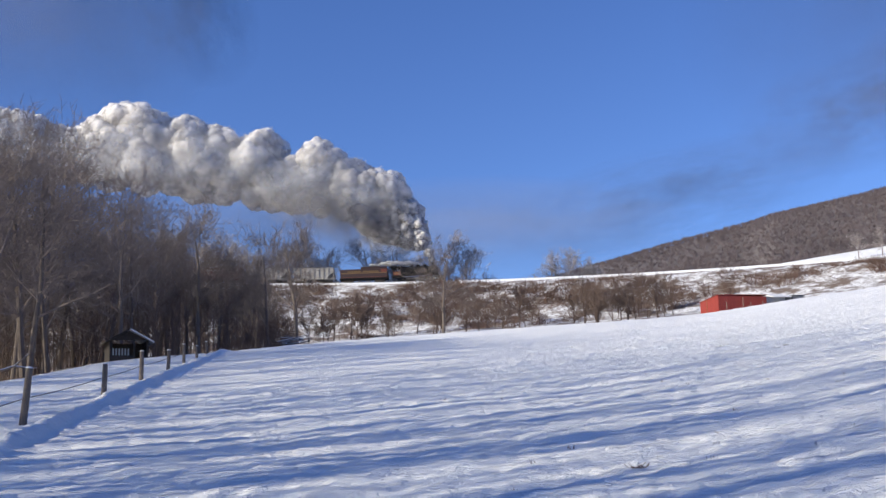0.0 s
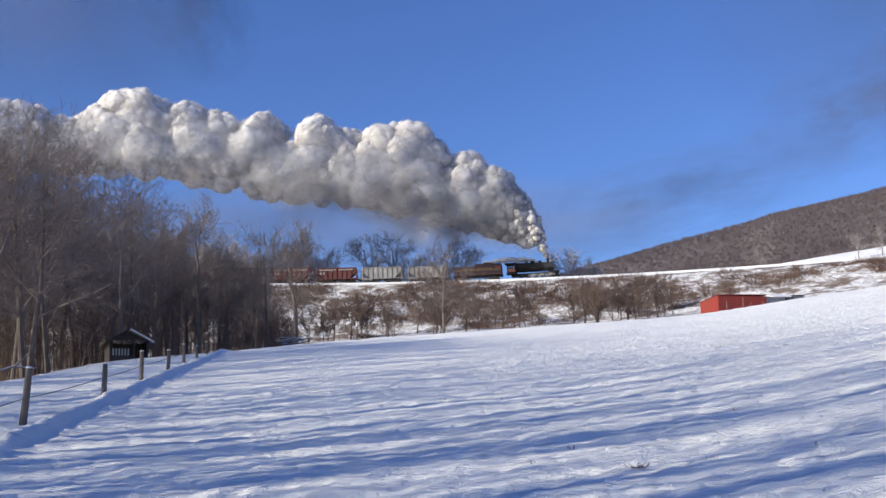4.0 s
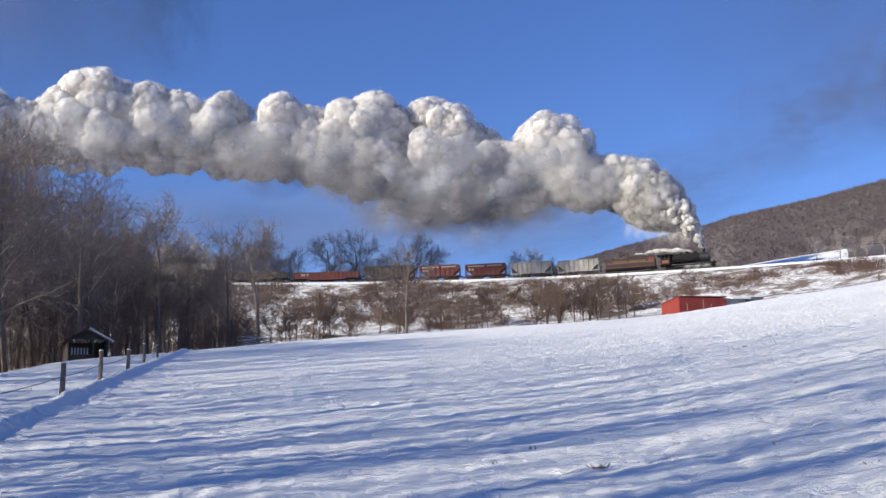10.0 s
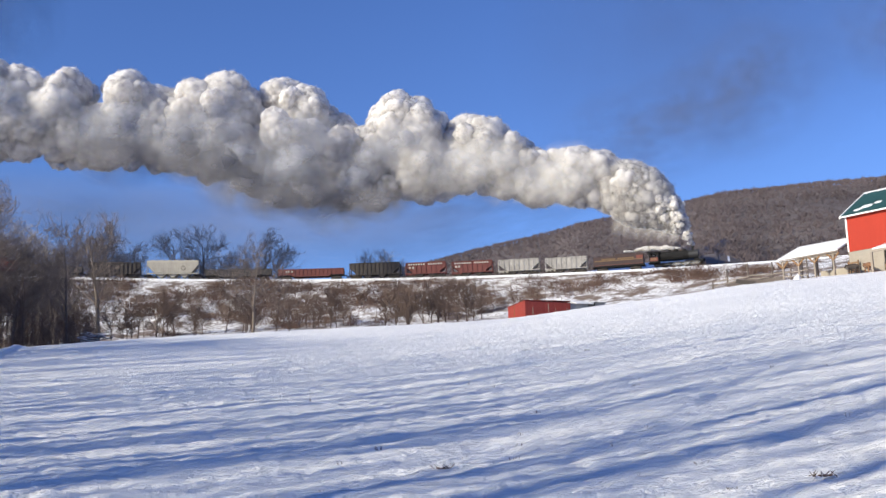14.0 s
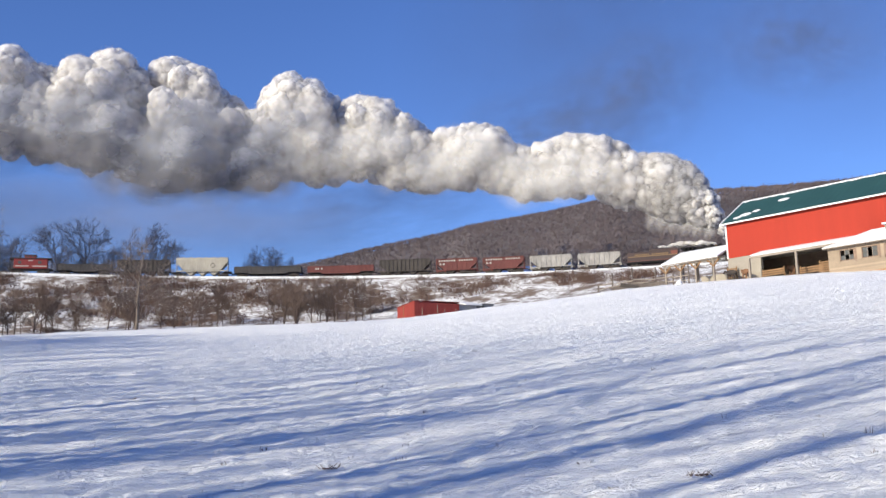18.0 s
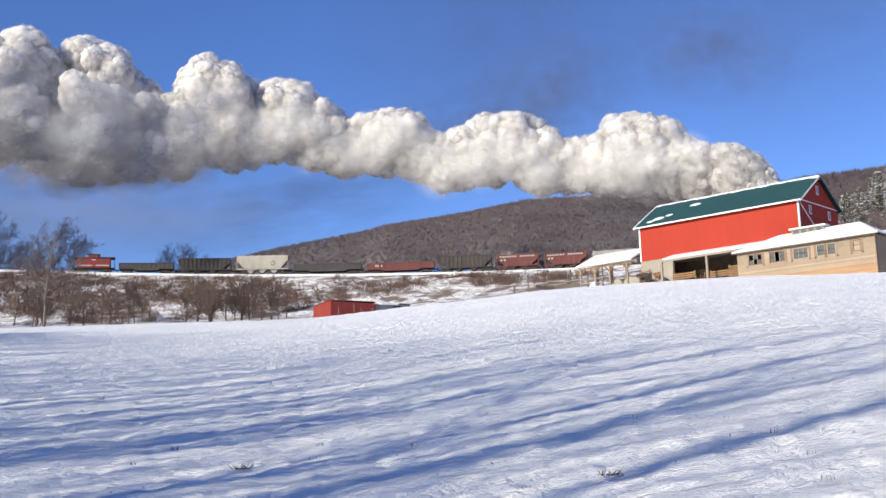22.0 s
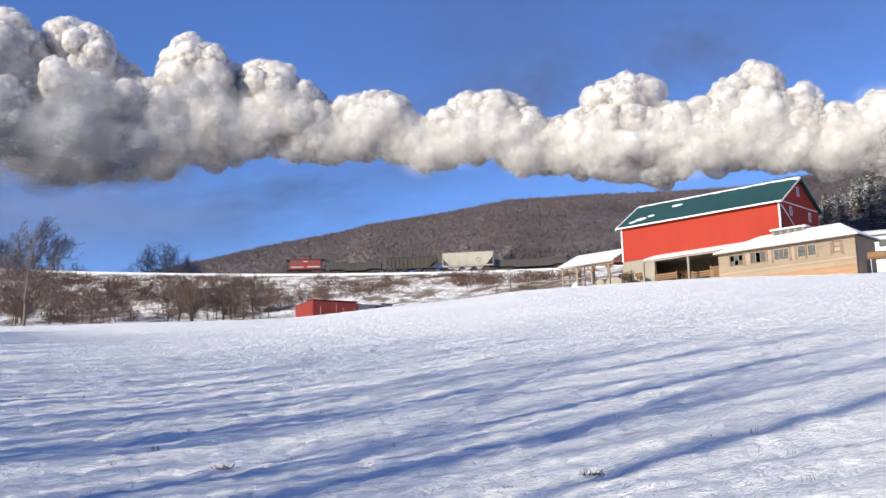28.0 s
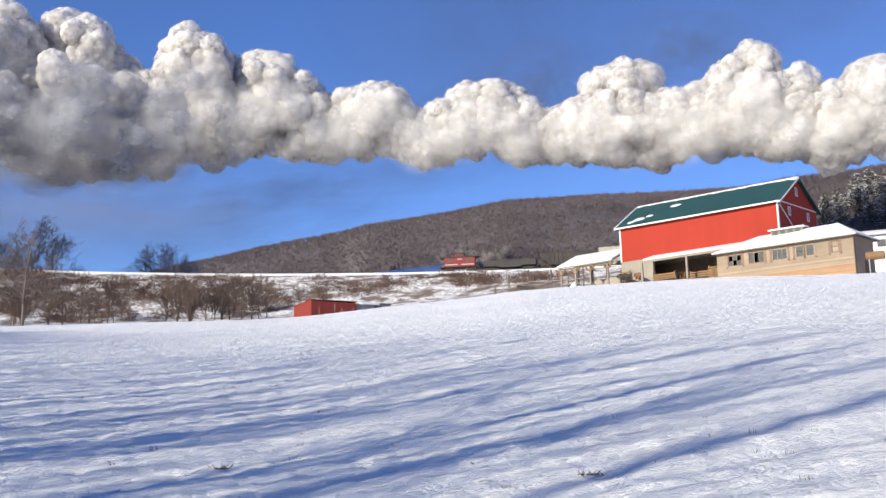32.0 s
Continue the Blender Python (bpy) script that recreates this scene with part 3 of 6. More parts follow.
def caboose():
    car = thing("caboose", "small red railway caboose with a cupola and white stripe", "railway car", "cars of the train")
    h = 3.5
    part("body", boxes((-h, h, -1.4, 1.4, 1.1, 3.35), bevel=0.03), CABOOSE_RED, car)
    bm = bmesh.new()
    prism(bm, [(-1.6, 3.3), (-1.6, 3.4), (0, 3.75), (1.6, 3.4), (1.6, 3.3)], "x", -h - 0.9, h + 0.9)
    part("roof", bm, CAR_DARK, car)
    part("cupola", boxes((-1.2, 1.0, -1.2, 1.2, 3.4, 4.1), bevel=0.03), CABOOSE_RED, car)
    part("cupola_roof", boxes((-1.4, 1.2, -1.35, 1.35, 4.1, 4.2)), CAR_DARK, car)
    for s in (-1, 1):
        part("stripe", boxes((-h + 0.2, -0.4, s * 1.41 - 0.01, s * 1.41 + 0.01, 1.5, 1.72), (0.4, h - 0.2, s * 1.41 - 0.01, s * 1.41 + 0.01, 1.5, 1.72)), LETTER, car)
        part("sign", boxes((-0.5, 0.5, s * 1.41 - 0.01, s * 1.41 + 0.01, 2.75, 2.95)), LETTER, car)
        for x in (-2.3, 1.9):
            part("window", boxes((x - 0.35, x + 0.35, s * 1.405 - 0.01, s * 1.405 + 0.01, 2.1, 2.8)), GLASS_DARK, car)
        for x in (-0.65, 0.45):
            part("cupola_window", boxes((x - 0.3, x + 0.3, s * 1.205 - 0.01, s * 1.205 + 0.01, 3.68, 4.0)), GLASS_DARK, car)
        part("platform", boxes((s * (h + 0.45) - 0.45, s * (h + 0.45) + 0.45, -1.4, 1.4, 1.0, 1.12)), CAR_BLACK, car)
        for y in (-1.35, 0, 1.35):
            part("railing_post", boxes((s * (h + 0.85) - 0.03, s * (h + 0.85) + 0.03, y - 0.03, y + 0.03, 1.1, 3.3 if y else 2.1)), CAR_BLACK, car)
        part("railing", boxes((s * (h + 0.85) - 0.03, s * (h + 0.85) + 0.03, -1.35, 1.35, 2.0, 2.07)), CAR_BLACK, car)
    tb = bmesh.new()
    tube(tb, (-2.4, 0.4, 3.5), (-2.4, 0.4, 4.3), 0.12, 0.12, 8)
    part("chimney", tb, CAR_BLACK, car)
    part("underframe", boxes((-h - 0.8, h + 0.8, -0.9, 0.9, 0.8, 1.1)), CAR_BLACK, car)
    truck(car, -h + 0.9)
    truck(car, h - 0.9)
    couplers(car, 4.3)
    return car


def locomotive():
    """A 2-8-0: the smokestack stands at x = 0, the pilot points to +x."""
    lo = thing("steam_locomotive", "black steam locomotive with graphite smokebox under steam", "locomotive")
    bm = bmesh.new()
    tube(bm, (-0.9, 0, 2.95), (-5.6, 0, 2.95), 0.97, 1.05, 24)
    tube(bm, (-5.6, 0, 2.95), (-7.6, 0, 3.0), 1.05, 1.12, 24)
    part("boiler", bm, LOCO_BLACK, lo, smooth=False)
    bm = bmesh.new()
    tube(bm, (1.15, 0, 2.95), (-0.9, 0, 2.95), 0.98, 0.98, 24)
    sb = part("smokebox", bm, LOCO_GREY, lo, "graphite-grey smokebox")
    bm = bmesh.new()
    tube(bm, (1.15, 0, 2.95), (1.28, 0, 2.95), 0.72, 0.62, 20)
    part("smokebox_door", bm, LOCO_GREY, sb)
    bm = bmesh.new()
    tube(bm, (0, 0, 3.8), (0, 0, 4.62), 0.27, 0.30, 14)
    tube(bm, (0, 0, 4.55), (0, 0, 4.72), 0.34, 0.34, 14)
    part("smokestack", bm, LOCO_BLACK, lo)
    for x, r, z in ((-1.9, 0.42, 4.35), (-3.6, 0.5, 4.4), (-5.0, 0.38, 4.3)):
        bm = bmesh.new()
        tube(bm, (x, 0, 3.7), (x, 0, z - 0.12), r, r, 14)
        tube(bm, (x, 0, z - 0.12), (x, 0, z), r, r * 0.55, 14)
        part("dome", bm, LOCO_BLACK, lo)
    bm = bmesh.new()
    tube(bm, (1.2, 0, 4.05), (1.5, 0, 4.05), 0.2, 0.22, 12)
    hl = part("headlight", bm, LOCO_GREY, lo)
    bm = bmesh.new()
    tube(bm, (1.5, 0, 4.05), (1.52, 0, 4.05), 0.19, 0.19, 12)
    part("lens", bm, LETTER, hl)
    bm = bmesh.new()
    tube(bm, (-2.7, 0, 3.9), (-2.7, 0, 4.25), 0.1, 0.16, 10)
    part("bell", bm, GOLD, lo)
    for s in (-1, 1):
        part("running_board", boxes((-7.2, 0.6, s * 1.3 - 0.22, s * 1.3 + 0.22, 2.0, 2.07)), LOCO_BLACK, lo)
        bm = bmesh.new()
        tube(bm, (-6.8, s * 1.12, 3.35), (0.9, s * 1.06, 3.35), 0.03, 0.03, 6)
        part("handrail", bm, LOCO_GREY, lo)
        bm = bmesh.new()
        tube(bm, (1.65, s * 1.15, 1.05), (0.15, s * 1.15, 1.05), 0.42, 0.42, 16)
        tube(bm, (1.5, s * 1.12, 1.6), (0.3, s * 1.12, 1.6), 0.26, 0.26, 14)
        part("cylinder", bm, LOCO_BLACK, lo)
        bm = bmesh.new()
        tube(bm, (-2.2, s * 1.35, 2.35), (-4.2, s * 1.35, 2.35), 0.24, 0.24, 12)
        part("air_tank", bm, LOCO_BLACK, lo)
        part("crosshead_guide", boxes((-1.0, 0.2, s * 1.25 - 0.05, s * 1.25 + 0.05, 1.2, 1.3)), LOCO_GREY, lo)
        part("cab_side", boxes((-9.5, -7.4, s * 1.5 - 0.04, s * 1.5 + 0.04, 1.6, 2.75), (-9.5, -9.2, s * 1.5 - 0.04, s * 1.5 + 0.04, 2.75, 3.75), (-7.8, -7.4, s * 1.5 - 0.04, s * 1.5 + 0.04, 2.75, 3.75), (-8.65, -8.4, s * 1.5 - 0.04, s * 1.5 + 0.04, 2.75, 3.75)), LOCO_BLACK, lo)
        part("cab_panel", boxes((-9.3, -7.6, s * 1.555 - 0.01, s * 1.555 + 0.01, 1.85, 2.65)), ORANGE_RED, lo, "dull orange-red painted cab panel")
        for x in (-8.9, -8.5, -8.1):
            part("number_bar", boxes((x - 0.13, x + 0.13, s * 1.575 - 0.01, s * 1.575 + 0.01, 2.05, 2.5)), GOLD, lo)
    bm = bmesh.new()
    prism(bm, [(-1.65, 3.72), (-1.65, 3.8), (-0.9, 4.12), (0.9, 4.12), (1.65, 3.8), (1.65, 3.72)], "x", -10.0, -7.2)
    part("cab_roof", bm, LOCO_BLACK, lo)
    part("cab_front", boxes((-7.46, -7.38, -1.45, 1.45, 2.0, 3.75)), LOCO_BLACK, lo)
    part("cab_floor", boxes((-9.8, -7.4, -1.45, 1.45, 1.5, 1.6)), LOCO_BLACK, lo)
    part("frame", boxes((-8.6, 2.0, -0.6, 0.6, 0.75, 1.45), (1.6, 2.2, -1.3, 1.3, 1.1, 1.5)), LOCO_BLACK, lo)
    bm = bmesh.new()
    prism(bm, [(2.1, 1.1), (2.1, 0.15), (2.85, 0.15), (2.3, 0.95)], "y", -1.2, 1.2)
    part("pilot", bm, LOCO_BLACK, lo)
    part("front_step", boxes((2.0, 2.5, -1.3, 1.3, 1.5, 1.56)), LOCO_BLACK, lo)
    drivers = []
    for x in (-1.3, -2.95, -4.6, -6.25):
        w = bmesh.new()
        for y in (-0.76, 0.76):
            n, r = 24, 0.71
            tube(w, (0, y - 0.07, 0), (0, y + 0.07, 0), r, r, n, caps=False)
            tube(w, (0, y - 0.07, 0), (0, y + 0.07, 0), r - 0.1, r - 0.1, n, caps=False)
            for k in range(10):
                a = 2 * math.pi * k / 10
                tube(w, (0, y, 0), (math.cos(a) * (r - 0.05), y, math.sin(a) * (r - 0.05)), 0.045, 0.04, 5)
            tube(w, (0, y - 0.12, 0), (0, y + 0.12, 0), 0.16, 0.16, 12)
            tube(w, (0.0, y - 0.05, 0.30), (0.0, y + 0.05, 0.30), 0.12, 0.12, 10)
            box(w, -0.34, 0.34, y - 0.05, y + 0.05, -0.55, -0.3)
        tube(w, (0, -0.76, 0), (0, 0.76, 0), 0.1, 0.1, 8)
        d = part("driving_wheelset", w, LOCO_BLACK, lo, "spoked black driving wheels")
        d.location = (x, 0, 0.71)
        drivers.append(d)
    wheelset(lo, 1.25, 0.42, "leading_wheelset")
    rods = []
    for s in (-1, 1):
        bm = boxes((-6.35, -1.2, s * 0.92 - 0.03, s * 0.92 + 0.03, -0.07, 0.07))
        for x in (-1.3, -2.95, -4.6, -6.25):
            tube(bm, (x, s * 0.92 - 0.05, 0), (x, s * 0.92 + 0.05, 0), 0.13, 0.13, 10)
        rods.append(part("side_rod", bm, LOCO_GREY, lo, "bright steel side rod"))
    return lo, drivers, rods


def tender():
    te = thing("tender", "dark maroon coal tender with red band and gold lettering", "tender")
    h = 5.6
    part("tank", boxes((-h, h, -1.48, 1.48, 1.15, 3.3), bevel=0.06), MAROON, te)
    part("coal_bunker", boxes((-0.6, h - 0.1, -1.42, -1.36, 3.3, 3.8), (-0.6, h - 0.1, 1.36, 1.42, 3.3, 3.8), (-0.7, -0.6, -1.42, 1.42, 3.3, 3.8)), MAROON, te)
    bm = bmesh.new()
    bmesh.ops.create_grid(bm, x_segments=12, y_segments=6, size=1)
    for v in bm.verts:
        k = max(0.0, 1 - (v.co.x * 0.9) ** 2) * max(0.0, 1 - 0.6 * v.co.y ** 2)
        v.co = Vector((2.4 + v.co.x * 2.9, v.co.y * 1.35, 3.4 + 0.75 * k + 0.15 * noise.noise((v.co.x * 6, v.co.y * 5, 2))))
    part("coal", bm, COAL, te)
    for s in (-1, 1):
        part("band", boxes((-h + 0.3, h - 0.2, s * 1.49 - 0.01, s * 1.49 + 0.01, 2.25, 2.42)), GOLD, te)
        part("red_panel", boxes((h - 1.6, h - 0.15, s * 1.49 - 0.012, s * 1.49 + 0.012, 2.45, 3.2)), ORANGE_RED, te, "orange-red panel")
        part("edge_stripe", boxes((-h + 0.1, h - 0.1, s * 1.49 - 0.01, s * 1.49 + 0.01, 1.35, 1.42)), ORANGE_RED, te)
        n = 16
        for k in range(n):
            if k != 7:
                x = -3.8 + k * 0.46
                part("letter", boxes((x, x + 0.3, s * 1.5 - 0.012, s * 1.5 + 0.012, 2.5, 2.85)), GOLD, te)
    part("underframe", boxes((-h - 0.2, h + 0.2, -1.3, 1.3, 0.9, 1.15)), LOCO_BLACK, te)
    for z in np.arange(1.3, 3.2, 0.35):
        part("ladder_rung", boxes((-h - 0.08, -h - 0.03, 0.7, 1.2, z, z + 0.05)), LOCO_BLACK, te)
    bm = bmesh.new()
    tube(bm, (-h - 0.05, 0, 3.45), (-h - 0.35, 0, 3.45), 0.18, 0.2, 12)
    part("rear_lamp", bm, LOCO_GREY, te)
    truck(te, -h + 1.9)
    truck(te, h - 1.9)
    return te


LOCO, DRIVERS, RODS = locomotive()
# each vehicle with the distance of its middle behind the smokestack
TRAIN = [(LOCO, 0.0), (tender(), 16.4)]
_at = 23.3
for _kind, _len, _gap in (("w", 9.9, 1.0), ("w", 9.9, 0.9), ("r", 9.9, 0.9), ("r", 9.9, 0.9), ("b", 12.2, 0.9), ("g", 15.8, 1.0), ("d", 15.8, 0.9),
                          ("c", 12.2, 0.9), ("k", 12.0, 0.7), ("l", 12.4, 0.9), ("x", 8.6, 0.0)):
    _car = {"w": lambda: hopper(9.9, 3.55, 9, CAR_WHITE, "weathered white two-bay coal hopper car with ribbed sides", None, CAR_WHITE),
            "r": lambda: hopper(9.9, 3.55, 9, CAR_RED, "oxide-red coal hopper car with white lettering", LETTER, CAR_RED),
            "b": lambda: hopper(12.2, 3.65, 13, CAR_BLACK, "long black ribbed coal hopper car", None, CAR_BLACK),
            "g": lambda: gondola(15.8, 2.45, 17, CAR_RED, "low oxide-red gondola car with snow beside it", LETTER),
            "d": lambda: gondola(15.8, 2.4, 17, CAR_DARK, "low dull dark grey gondola car"),
            "c": covered_hopper,
            "k": lambda: hopper(12.0, 3.55, 13, CAR_BLACK, "rusty black ribbed coal hopper car", None, CAR_BLACK),
            "l": lambda: gondola(12.4, 2.35, 13, CAR_DARK, "short low dark gondola car"),
            "x": caboose}[_kind]()
    TRAIN.append((_car, _at + _len / 2))
    _at += _len + _gap
STACK_AZ = [(0, 4.35), (3, 8.94), (6, 13.68), (9, 18.82), (12, 24.32), (14, 28.11), (17, 33.9), (20, 39.75), (23, 45.77), (25, 49.87), (28, 56.2), (30, 60.6), (32, 65.1), (36, 74.1)]
_st = np.arange(-30, 40, 0.1)
_ss = np.interp(_st, [t for t, _ in STACK_AZ], [s_of(a) for _, a in STACK_AZ])
_ss = np.where(_st < 0, s_of(4.35) + _st * 6.6, _ss)
_ss = np.convolve(np.pad(_ss, 15, mode="reflect", reflect_type="odd"), np.ones(31) / 31, mode="valid")


def stack_s(t):
    return float(np.interp(t, _st, _ss))


def time_of(s):
    return float(np.interp(s, _ss, _st))
# ---------------------------------------------------------------- the farm
BARN_Z = 21.2
BARN_M = pose(100.5, 104.5, BARN_Z, 0, 0, 22.0)
BL, BW, EAVE, RIDGE_Z = 24.3, 12.2, 8.1, 11.9


def barn():
    b = thing("barn", "large red wooden bank barn with white trim and green tin roof", "barn")
    b.matrix_world = BARN_M
    rng = random.Random(3)
    # front wall of upright boards over a stone basement, back and end walls behind
    n = 54
    w = BL / n
    for k in range(n):
        bm = boxes((0.0 - rng.random() * 0.006, 0.16, k * w + 0.0015, (k + 1) * w - 0.0015, 3.0, EAVE))
        part("board", bm, BARN_RED, b)
    part("back_wall", boxes((BW - 0.16, BW, 0, BL, -2.5, EAVE)), BARN_RED, b)
    for name, y0 in (("gable_wall", 0.0), ("gable_wall", BL - 0.16)):
        bm = bmesh.new()
        prism(bm, [(0.16, -3.0), (BW - 0.16, -3.0), (BW - 0.16, EAVE), (BW / 2, RIDGE_Z), (0.16, EAVE)], "y", y0, y0 + 0.16)
        part(name, bm, BARN_RED, b, "red board gable wall in shade")
    part("basement_wall", boxes((0.0, 0.5, BL - 5.2, BL - 0.02, -2.2, 2.98)), STONE, b, "pale stone and concrete basement wall")
    part("inner_wall", boxes((5.5, 5.8, 0.5, BL - 0.5, -3, 3.0)), DARK, b)
    part("barn_floor", boxes((0.2, BW - 0.2, 0.2, BL - 0.2, 2.9, 3.0)), GREY_WOOD, b)
    # roof slopes in tin sheets
    rise = math.atan2(RIDGE_Z - EAVE, BW / 2)
    for s in (0, 1):
        for k in range(27):
            y0 = -0.5 + k * (BL + 1.0) / 27
            y1 = y0 + (BL + 1.0) / 27 - 0.02
            bm = bmesh.new()
            ov = 0.55
            lowx, lowz = -ov, EAVE - ov * math.tan(rise) + 0.12
            pts = [(lowx, lowz), (BW / 2, RIDGE_Z + 0.12), (BW / 2, RIDGE_Z + 0.2), (lowx, lowz + 0.08)]
            if s:
                pts = [(BW - x, z) for x, z in pts]
            prism(bm, pts, "y", y0, y1)
            part("roof_sheet", bm, ROOF_GREEN, b)
    t = math.tan(rise)
    k, verts, faces = 40, [], []
    for i in range(k + 1):
        y = -0.5 + i * (BL + 1) / k
        dn = 0.14 + 0.3 * rng.random() + (0.5 if i < 2 else 0)
        verts += [(BW / 2 - dn, y, RIDGE_Z + 0.205 - dn * t), (BW / 2, y, RIDGE_Z + 0.29), (BW / 2 + dn, y, RIDGE_Z + 0.205 - dn * t)]
        if i:
            o = 3 * i
            faces += [(o - 3, o, o + 1, o - 2), (o - 2, o + 1, o + 2, o - 1), (o - 3, o - 1, o + 2, o)]
    mesh_part("ridge_snow", verts, faces, ROOF_SNOW, b)["label"] = "strip of snow along the ridge"
    for y, u, l, wd in ((BL - 2.6, 1.3, 1.6, 0.5), (BL - 4.0, 1.9, 1.0, 0.35), (BL - 7.2, 4.0, 1.5, 0.4), (BL - 1.6, 0.7, 1.0, 0.35)):
        bm = bmesh.new()
        bmesh.ops.create_icosphere(bm, subdivisions=2, radius=1)
        for v in bm.verts:
            f = 1 + 0.25 * noise.noise((v.co * 2 + Vector((y, u, 0))))
            x = u + v.co.x * wd * f
            v.co = Vector((x, y + v.co.y * l * f * 0.6, EAVE + x * math.tan(rise) + 0.2 + v.co.z * 0.06))
        part("snow_patch", bm, ROOF_SNOW, b)
    t = math.tan(rise)
    bm = bmesh.new()
    prism(bm, [(-0.55, EAVE - 0.55 * t + 0.2), (BW / 2, RIDGE_Z + 0.2), (BW / 2, RIDGE_Z + 0.3), (-0.55, EAVE - 0.55 * t + 0.3)], "y", BL + 0.34, BL + 0.52)
    part("rake_snow", bm, ROOF_SNOW, b)
    # white trim
    for y in (-0.06, BL - 0.22):
        part("corner_board", boxes((-0.08, 0.2, y + 0.03, y + 0.23, 3.0 if y > 1 else 2.0, EAVE)), WHITE_TRIM, b)
    part("eave_fascia", boxes((-0.66, -0.54, -0.55, BL + 0.55, EAVE - 0.34, EAVE - 0.15)), WHITE_TRIM, b)
    for y in (-0.58, BL + 0.5):
        for s in (0, 1):
            bm = bmesh.new()
            pts = [(-0.6, EAVE - 0.5), (BW / 2, RIDGE_Z - 0.04), (BW / 2, RIDGE_Z + 0.14), (-0.6, EAVE - 0.28)]
            if s:
                pts = [(BW - x, z) for x, z in pts]
            prism(bm, pts, "y", y, y + 0.07)
            part("rake_board", bm, WHITE_TRIM if not s or y > 1 else ROOF_GREEN, b)
    part("band_board", boxes((0.1, BW - 0.1, -0.07, -0.003, EAVE - 0.06, EAVE + 0.06)), WHITE_TRIM, b)
    bm = bmesh.new()
    tube(bm, (0.3, -0.1, EAVE - 0.5), (6.3, -0.1, EAVE - 4.6), 0.07, 0.07, 6)
    part("brace", bm, WHITE_TRIM, b)
    for x, z in ((BW / 2, 10.1), (BW / 2 - 2.7, 7.1), (BW / 2 + 3.2, 7.0)):
        part("gable_window", boxes((x - 0.38, x + 0.38, -0.05, -0.004, z - 0.6, z + 0.6)), WHITE_TRIM, b, "small white-framed gable window")
        part("window_pane", boxes((x - 0.28, x + 0.28, -0.065, -0.052, z - 0.5, z + 0.5)), GREY_TIN, b)
    # narrow pent roof with posts over the open cattle bay
    bm = bmesh.new()
    prism(bm, [(0.0, 3.02), (-3.0, 2.25), (-3.0, 2.45), (0.0, 3.3)], "y", 3.5, BL - 5.4)
    part("pent_roof", bm, ROOF_SNOW, b, "snow-covered narrow pent roof")
    part("pent_beam", boxes((-2.95, -2.75, 3.5, BL - 5.4, 1.95, 2.26)), GREY_WOOD, b)
    for y in (19.2, 12.2, 6.0):
        p = BARN_M @ Vector((-2.85, y, 0))
        part("post", boxes((-2.98, -2.72, y - 0.14, y + 0.14, gz(p.x, p.y) - BARN_Z - 0.3, 2.0)), GREY_WOOD, b)
    return b


